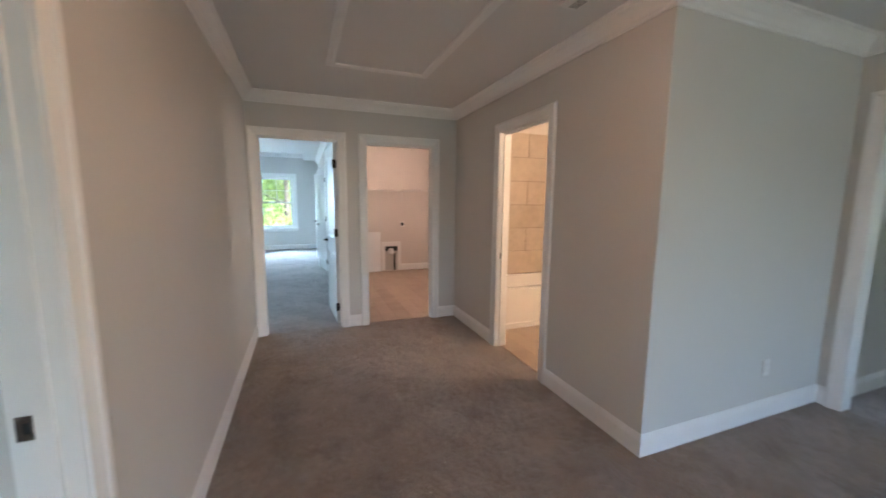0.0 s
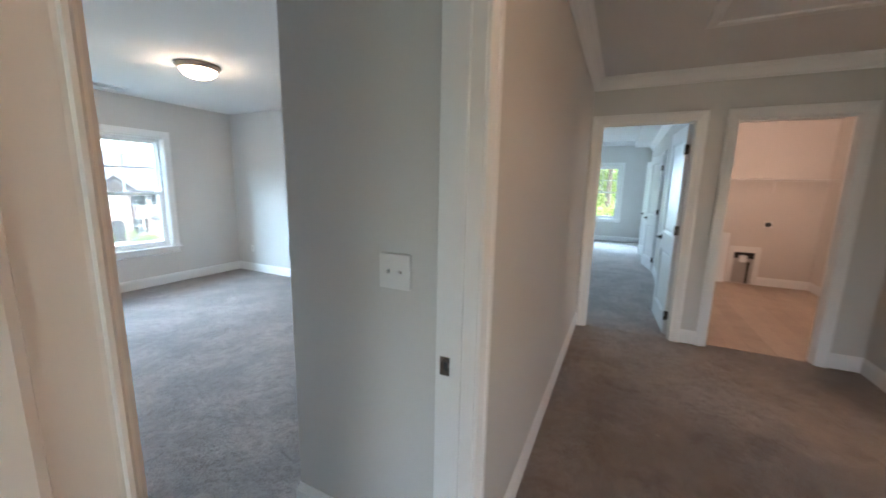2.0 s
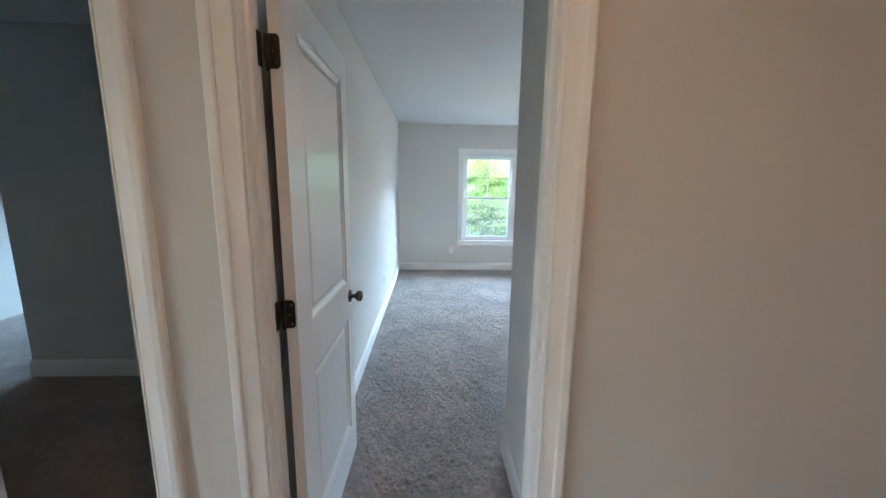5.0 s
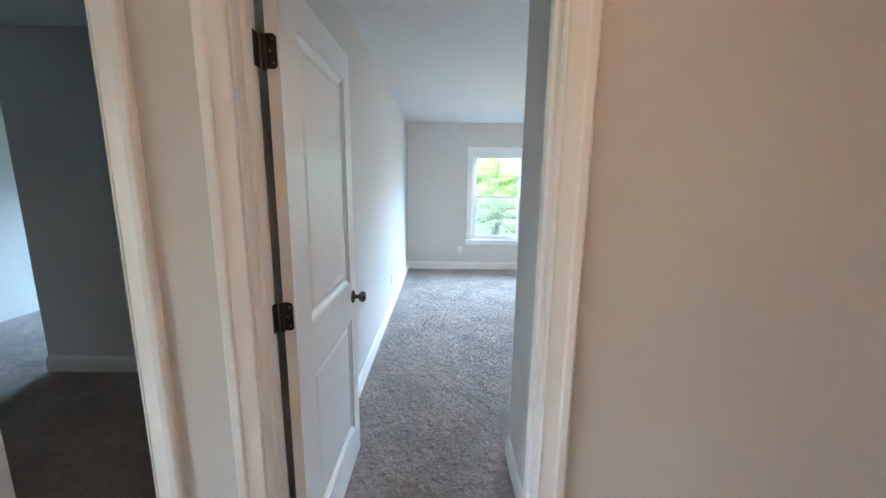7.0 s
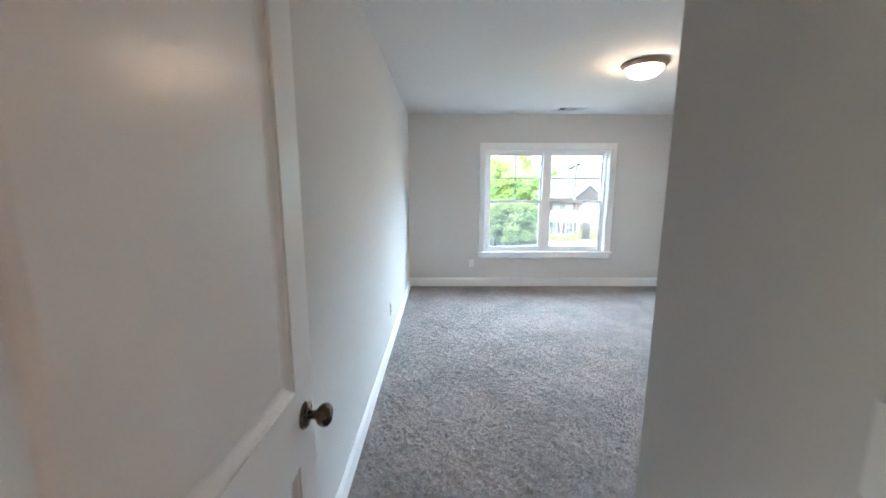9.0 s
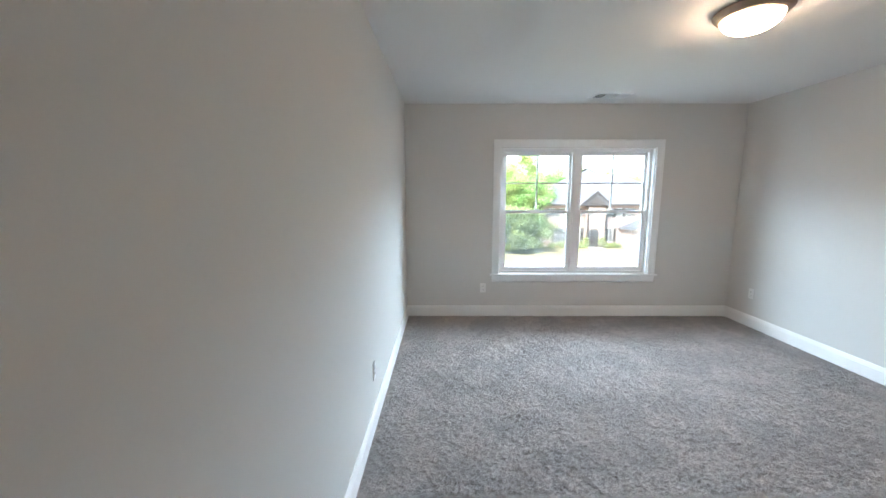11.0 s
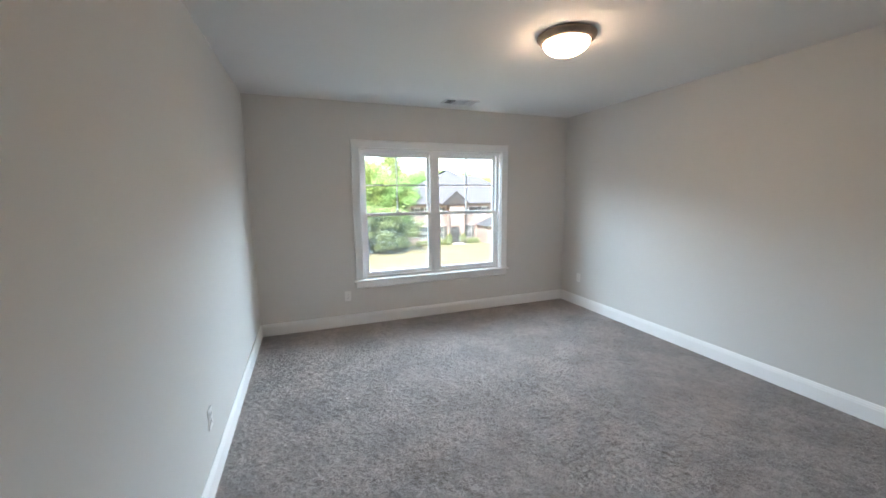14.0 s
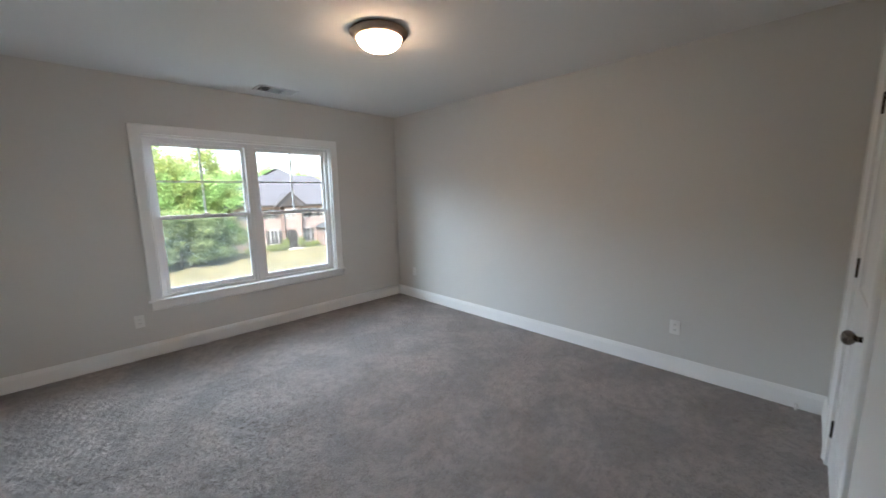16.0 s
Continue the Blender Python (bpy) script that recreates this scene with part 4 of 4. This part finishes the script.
def tree(m, height, spread, seed, material, label, count=6500, low=0.1, leaf=0.16):
    """A tapered trunk with limbs and a ragged crown of leaf clumps."""
    rng = np.random.default_rng(seed)
    root = empty("tree", m, label, "tree", "trees across the street")
    bm = bmesh.new()
    bend = rng.uniform(-0.3, 0.3, 2)
    rings = []
    for i in range(8):
        f = i / 7
        r = height * 0.018 * (1 - 0.85 * f) + 0.02
        rings.append([Vector((bend[0] * f * f * 2 + r * math.cos(a), bend[1] * f * f * 2 + r * math.sin(a), height * 0.9 * f - 0.3)) for a in np.linspace(0, 2 * math.pi, 9)[:-1]])
    prism(bm, rings)
    blobs = []
    for i in range(36):
        f = rng.uniform(low, 1.0)
        a = rng.uniform(0, 2 * math.pi)
        reach = spread * (0.35 + 0.65 * math.sin(math.pi * min(1, (f - low) / (1.02 - low)) ** 0.8)) * rng.uniform(0.35, 0.95)
        tip = Vector((reach * math.cos(a), reach * math.sin(a), height * f))
        base = Vector((bend[0] * f * f * 2, bend[1] * f * f * 2, height * max(0.15, f - 0.18)))
        w = height * 0.006 * (1.2 - f)
        side = (tip - base).cross(Vector((0, 0, 1))).normalized() * w
        up = Vector((0, 0, w))
        prism(bm, [[base + side, base + up, base - side, base - up], [tip + side * 0.2, tip + up * 0.2, tip - side * 0.2, tip - up * 0.2]])
        blobs.append((tip.x, tip.y, tip.z, spread * rng.uniform(0.18, 0.36), height * rng.uniform(0.06, 0.12)))
    part("trunk", bm, bark, root)
    crown_mesh("crown", blobs, count, leaf, material, seed + 50, root)
    return root


base_trees = [
    tree(pose(2, 52, ground_z(0, 52)), 11.5, 4.2, 1, leaf_spring, "tall leafy tree with pale spring foliage"),
    tree(pose(11.5, 54, ground_z(0, 54)), 12, 4.0, 2, leaf_green, "tall leafy tree with green foliage"),
    tree(pose(-4, 50, ground_z(0, 50)), 12, 4.8, 3, leaf_green, "broad leafy tree with green foliage", low=0.15),
    tree(pose(6.5, 45.5, ground_z(0, 46)), 5.0, 2.6, 4, leaf_dark, "dense green tree at the wood's edge", low=0.02, count=8500, leaf=0.13),
]
rng = np.random.default_rng(11)
for i in range(66):
    k = int(rng.integers(0, 3))
    x = -24 + 1.0 * i + rng.uniform(-1.5, 1.5)
    y = rng.uniform(57, 70) if x > 10 else rng.uniform(47, 62)
    s = rng.uniform(0.75, 1.02) * (1.0 if -1 < x < 11 else 0.95)
    t_copy = copy_thing(base_trees[k], pose(x, y, ground_z(0, y) - 0.1, 0, 0, rng.uniform(0, 360)))
    t_copy.scale = (s, s, s)
for i in range(26):
    x = -12 + 0.98 * i + rng.uniform(-0.4, 0.4)
    y = 46.2 + rng.uniform(0, 1.5)
    t_copy = copy_thing(base_trees[0 if i % 3 else 1], pose(x, y, ground_z(0, y) - 0.1, 0, 0, rng.uniform(0, 360)))
    s = rng.uniform(0.55, 0.78)
    t_copy.scale = (s, s, s)
for i in range(38):
    x = -21.5 + 0.84 * i + rng.uniform(-0.25, 0.25)
    y = 40.2 + rng.uniform(0, 1.4)
    t_copy = copy_thing(base_trees[3], pose(x, y, ground_z(0, y) - 0.1, 0, 0, rng.uniform(0, 360)))
    s = rng.uniform(0.9, 1.0)
    t_copy.scale = (s, s, s)
for i in range(9):
    x, y = 26 + rng.uniform(0, 16), -8 + 3.2 * i + rng.uniform(-1, 1)
    copy_thing(base_trees[int(rng.integers(0, 3))], pose(x, y, -3.6, 0, 0, rng.uniform(0, 360)))
for x, y in ((-6, 26), (-12, 34), (3, -30), (-3, -27), (8, -28), (22, 1), (24, 4), (23, -2)):
    copy_thing(base_trees[2], pose(x, y, ground_z(0, y) - 0.1, 0, 0, x * 40))


# ---- house across the street ----
def hip_roof(bm, x0, x1, y0, y1, z, rise, over=0.5, ridge=None):
    x0, x1, y0, y1 = x0 - over, x1 + over, y0 - over, y1 + over
    half = (y1 - y0) / 2
    run_in = half if ridge is None else ridge
    ym = (y0 + y1) / 2
    a, b = x0 + run_in, x1 - run_in
    lo = [Vector(p) for p in ((x0, y0, z), (x1, y0, z), (x1, y1, z), (x0, y1, z))]
    und = [p - Vector((0, 0, 0.22)) for p in lo]
    r0, r1 = Vector((a, ym, z + rise)), Vector((b, ym, z + rise))
    V = [bm.verts.new(p) for p in lo + und + [r0, r1]]
    for f in ((0, 1, 9, 8), (1, 2, 9), (2, 3, 8, 9), (3, 0, 8), (0, 1, 5, 4), (1, 2, 6, 5), (2, 3, 7, 6), (3, 0, 4, 7), (4, 5, 6, 7)):
        bm.faces.new([V[i] for i in f])
    return bm


GZ = ground_z(0, 46)
house = empty("house", pose(12.2, 46.0, GZ), "two-storey red brick house with grey hip roof across the street", "house")
EAVE = 5.0


def house_wall(name, rows, material=brick, label=""):
    return part(name, boxes(*rows), material, house, label)


house_wall("wall", [(0, 17.5, 0, 11, -0.5, EAVE)])
house_wall("entry_bay", [(5.3, 7.5, -0.9, 0.0, -0.5, EAVE - 0.15)])
roof = part("roof", hip_roof(bmesh.new(), 0, 17.5, 0, 11, EAVE + 0.15, 3.7), shingle, house, "grey shingle hip roof")
part("upper_roof", hip_roof(bmesh.new(), 3.5, 12.5, 2.5, 12, EAVE + 1.6, 3.2, 0.2), shingle, house)
gable = bmesh.new()
prism(gable, [[Vector((4.3, -1.25, EAVE - 0.05)), Vector((7.9, -1.25, EAVE - 0.05)), Vector((6.1, -1.25, EAVE + 1.5))], [Vector((4.3, 4, EAVE - 0.05)), Vector((7.9, 4, EAVE - 0.05)), Vector((6.1, 4, EAVE + 1.5))]])
part("gable_roof", gable, shingle, house)
part("gable_face", prism(bmesh.new(), [[Vector((4.8, y, EAVE)), Vector((7.4, y, EAVE)), Vector((6.1, y, EAVE + 1.12))] for y in (-1.29, -1.255)]), dark_trim, house, "dark timber gable")
for sx in (-1, 1):
    part("barge_board", prism(bmesh.new(), [[Vector((6.1 + sx * 1.95, y, EAVE - 0.2)), Vector((6.1 + sx * 1.95, y, EAVE + 0.02)), Vector((6.1, y, EAVE + 1.68)), Vector((6.1, y, EAVE + 1.45))] for y in (-1.4, -1.3)]), dark_trim, house)
for x0, x1, y in ((-0.5, 4.4, -0.52), (7.8, 18.0, -0.52)):
    part("gutter", boxes((x0, x1, y - 0.1, y, EAVE - 0.08, EAVE + 0.14)), dark_trim, house, "dark gutter")
for x in (5.36, 7.44, 0.12):
    part("downspout", boxes((x - 0.06, x + 0.06, -1.0, -0.9, 0, EAVE - 0.1) if x > 1 else (x - 0.06, x + 0.06, -0.1, 0, 0, EAVE - 0.1)), dark_trim, house)


def house_window(x, z, w, h, y=0.0, shutters=True):
    root = part("window", boxes((x - w / 2 - 0.06, x + w / 2 + 0.06, y - 0.05, y - 0.005, z - 0.06, z), (x - w / 2 - 0.06, x + w / 2 + 0.06, y - 0.05, y - 0.005, z + h, z + h + 0.07), (x - w / 2 - 0.06, x - w / 2, y - 0.05, y - 0.005, z, z + h), (x + w / 2, x + w / 2 + 0.06, y - 0.05, y - 0.005, z, z + h), (x - 0.02, x + 0.02, y - 0.045, y - 0.01, z, z + h), (x - w / 2, x + w / 2, y - 0.045, y - 0.01, z + h / 2 - 0.03, z + h / 2 + 0.03)), vinyl, house)
    part("pane", boxes((x - w / 2, x + w / 2, y - 0.02, y - 0.012, z, z + h)), dark_glass, root)
    if shutters:
        for s in (-1, 1):
            a = x + s * (w / 2 + 0.27)
            part("shutter", boxes((a - 0.19, a + 0.19, y - 0.06, y - 0.008, z - 0.03, z + h + 0.03), bevel=0.01), dark_trim, root, "dark shutter")


for x in (2.3, 4.35, 8.3):
    house_window(x, 0.6, 0.85, 1.6)
for x in (1.3, 2.6, 4.2, 8.3, 9.3, 10.6, 12.6, 15.2):
    house_window(x, 3.6, 0.62, 0.95)
for x in (5.75, 6.45):
    house_window(x, 3.6, 0.5, 0.95, -0.9, False)
fd = bmesh.new()
arch = [Vector((5.5, 0, 0.1)), Vector((6.7, 0, 0.1))] + [Vector((6.1 + 0.6 * math.cos(a), 0, 1.75 + 0.5 * math.sin(a))) for a in np.linspace(0, math.pi, 12)]
prism(fd, [[p + Vector((0, y, 0)) for p in arch] for y in (-0.97, -0.905)])
part("front_door", fd, dark_trim, house, "dark arched front door")
part("step", boxes((5.2, 7.0, -2.2, -0.9, -0.4, 0.08), (5.0, 7.2, -2.7, -2.2, -0.4, -0.06)), concrete, house, "pale front steps")
part("garage_wing", boxes((9.6, 16.0, -3.0, 0.0, -0.5, 2.3)), brick, house)
wing = bmesh.new()
prism(wing, [[Vector((9.3, -3.4, 2.25)), Vector((16.3, -3.4, 2.25)), Vector((12.8, -3.4, 3.7))], [Vector((9.3, 0.4, 2.25)), Vector((16.3, 0.4, 2.25)), Vector((12.8, 0.4, 3.7))]])
part("wing_roof", wing, shingle, house)
part("wing_gable", prism(bmesh.new(), [[Vector((9.7, y, 2.3)), Vector((15.9, y, 2.3)), Vector((12.8, y, 3.55))] for y in (-3.46, -3.41)]), siding, house, "pale siding gable")
part("garage_door", boxes((10.6, 15.0, -3.06, -3.005, -0.1, 2.0)), siding, house, "pale garage door")

ac = empty("air_conditioner", pose(11.7, 45.2, GZ), "grey air conditioning unit beside the brick house", "air conditioner")
part("cabinet", box(bmesh.new(), -0.45, 0.45, -0.45, 0.45, 0.0, 0.9, 0.03), surface("grey_steel", (0.2, 0.22, 0.24), 0.5), ac)
part("fan_guard", lathe(bmesh.new(), ((0.36, 0.9), (0.36, 0.94), (0.3, 0.95)), None, 20), slot_dark, ac)


def shrub(x, y, r, h, seed):
    root = empty("shrub", pose(x, y, ground_z(0, y)), "rounded green shrub in front of the house", "shrub", "front shrubs")
    part("stem", lathe(bmesh.new(), ((0.06, -0.1), (0.04, h * 0.6), (0.01, h * 0.9)), None, 6), bark, root)
    rg = np.random.default_rng(seed)
    blobs = [(rg.uniform(-0.4, 0.4) * r, rg.uniform(-0.4, 0.4) * r, h * rg.uniform(0.35, 0.65), r * 0.7, h * 0.4) for _ in range(6)]
    crown_mesh("foliage", blobs, 500, 0.09, leaf_green, seed, root)


for i, (x, r, h) in enumerate(((13.2, 0.6, 0.8), (14.4, 0.7, 0.8), (15.5, 0.8, 0.9), (16.5, 0.8, 0.9), (17.15, 0.45, 1.3), (19.0, 0.5, 1.3), (19.9, 0.6, 0.8), (20.7, 0.6, 0.8))):
    shrub(x, 44.3, r, h, 70 + i)

# ---- tiles and planks ----
surround = tagged(part("tile_backing", boxes((3.982, 3.9895, -3.20, -1.68, 0.46, 2.21)), grout), "beige stone tiles round the bath tub", "tiles", kind="structure")
tile_bm = box(bmesh.new(), -0.009, 0.0, 0.003, 0.607, 0.003, 0.302, 0.0015)
first = part("tile", tile_bm, tile_stone, surround)
spots = []
for r in range(6):
    for c in range(4):
        y = -1.68 - 0.61 * (c + 1) + (0.305 if r % 2 else 0.0)
        z = 0.468 + 0.305 * r
        if y > -3.24 and y + 0.61 < -1.66 and z < 2.0:
            spots.append((y, z))
first.location = (3.983, spots[0][0], spots[0][1])
for y, z in spots[1:]:
    ob = new("tile", first.data)
    ob.parent = surround
    ob.location = (3.983, y, z)


def plank_floor(name, x0, x1, y0, y1, label):
    base = tagged(part(name, boxes((x0, x1, y0, y1, -0.012, -0.007)), grout), label, "floor", kind="structure")
    w, l = 0.18, 1.22
    me = None
    rows = int((y1 - y0) / w) + 1
    for r in range(rows):
        off = (r * 0.47) % l
        x = x0 - off
        while x < x1:
            a, b = max(x, x0), min(x + l, x1)
            c, d = y0 + r * w, min(y0 + (r + 1) * w, y1)
            if b - a > 0.05 and d - c > 0.02:
                full = b - a > l - 0.001 and d - c > w - 0.001
                if full and me is not None:
                    ob = new("plank", me)
                    ob.parent = base
                    ob.location = (a, c, -0.007)
                else:
                    ob = part("plank", boxes((0.001, b - a - 0.001, 0.001, d - c - 0.001, 0, 0.007)), plank_vinyl, base)
                    ob.location = (a, c, -0.007)
                    me = ob.data if full else me
            x += l


plank_floor("floor_laundry", XF + 0.06, 7.1, -2.3, -0.42, "wood-look vinyl plank floor in the laundry")
plank_floor("floor_bath", XC + T, 3.99, -3.6, YR - 0.06, "wood-look vinyl plank floor in the bathroom")
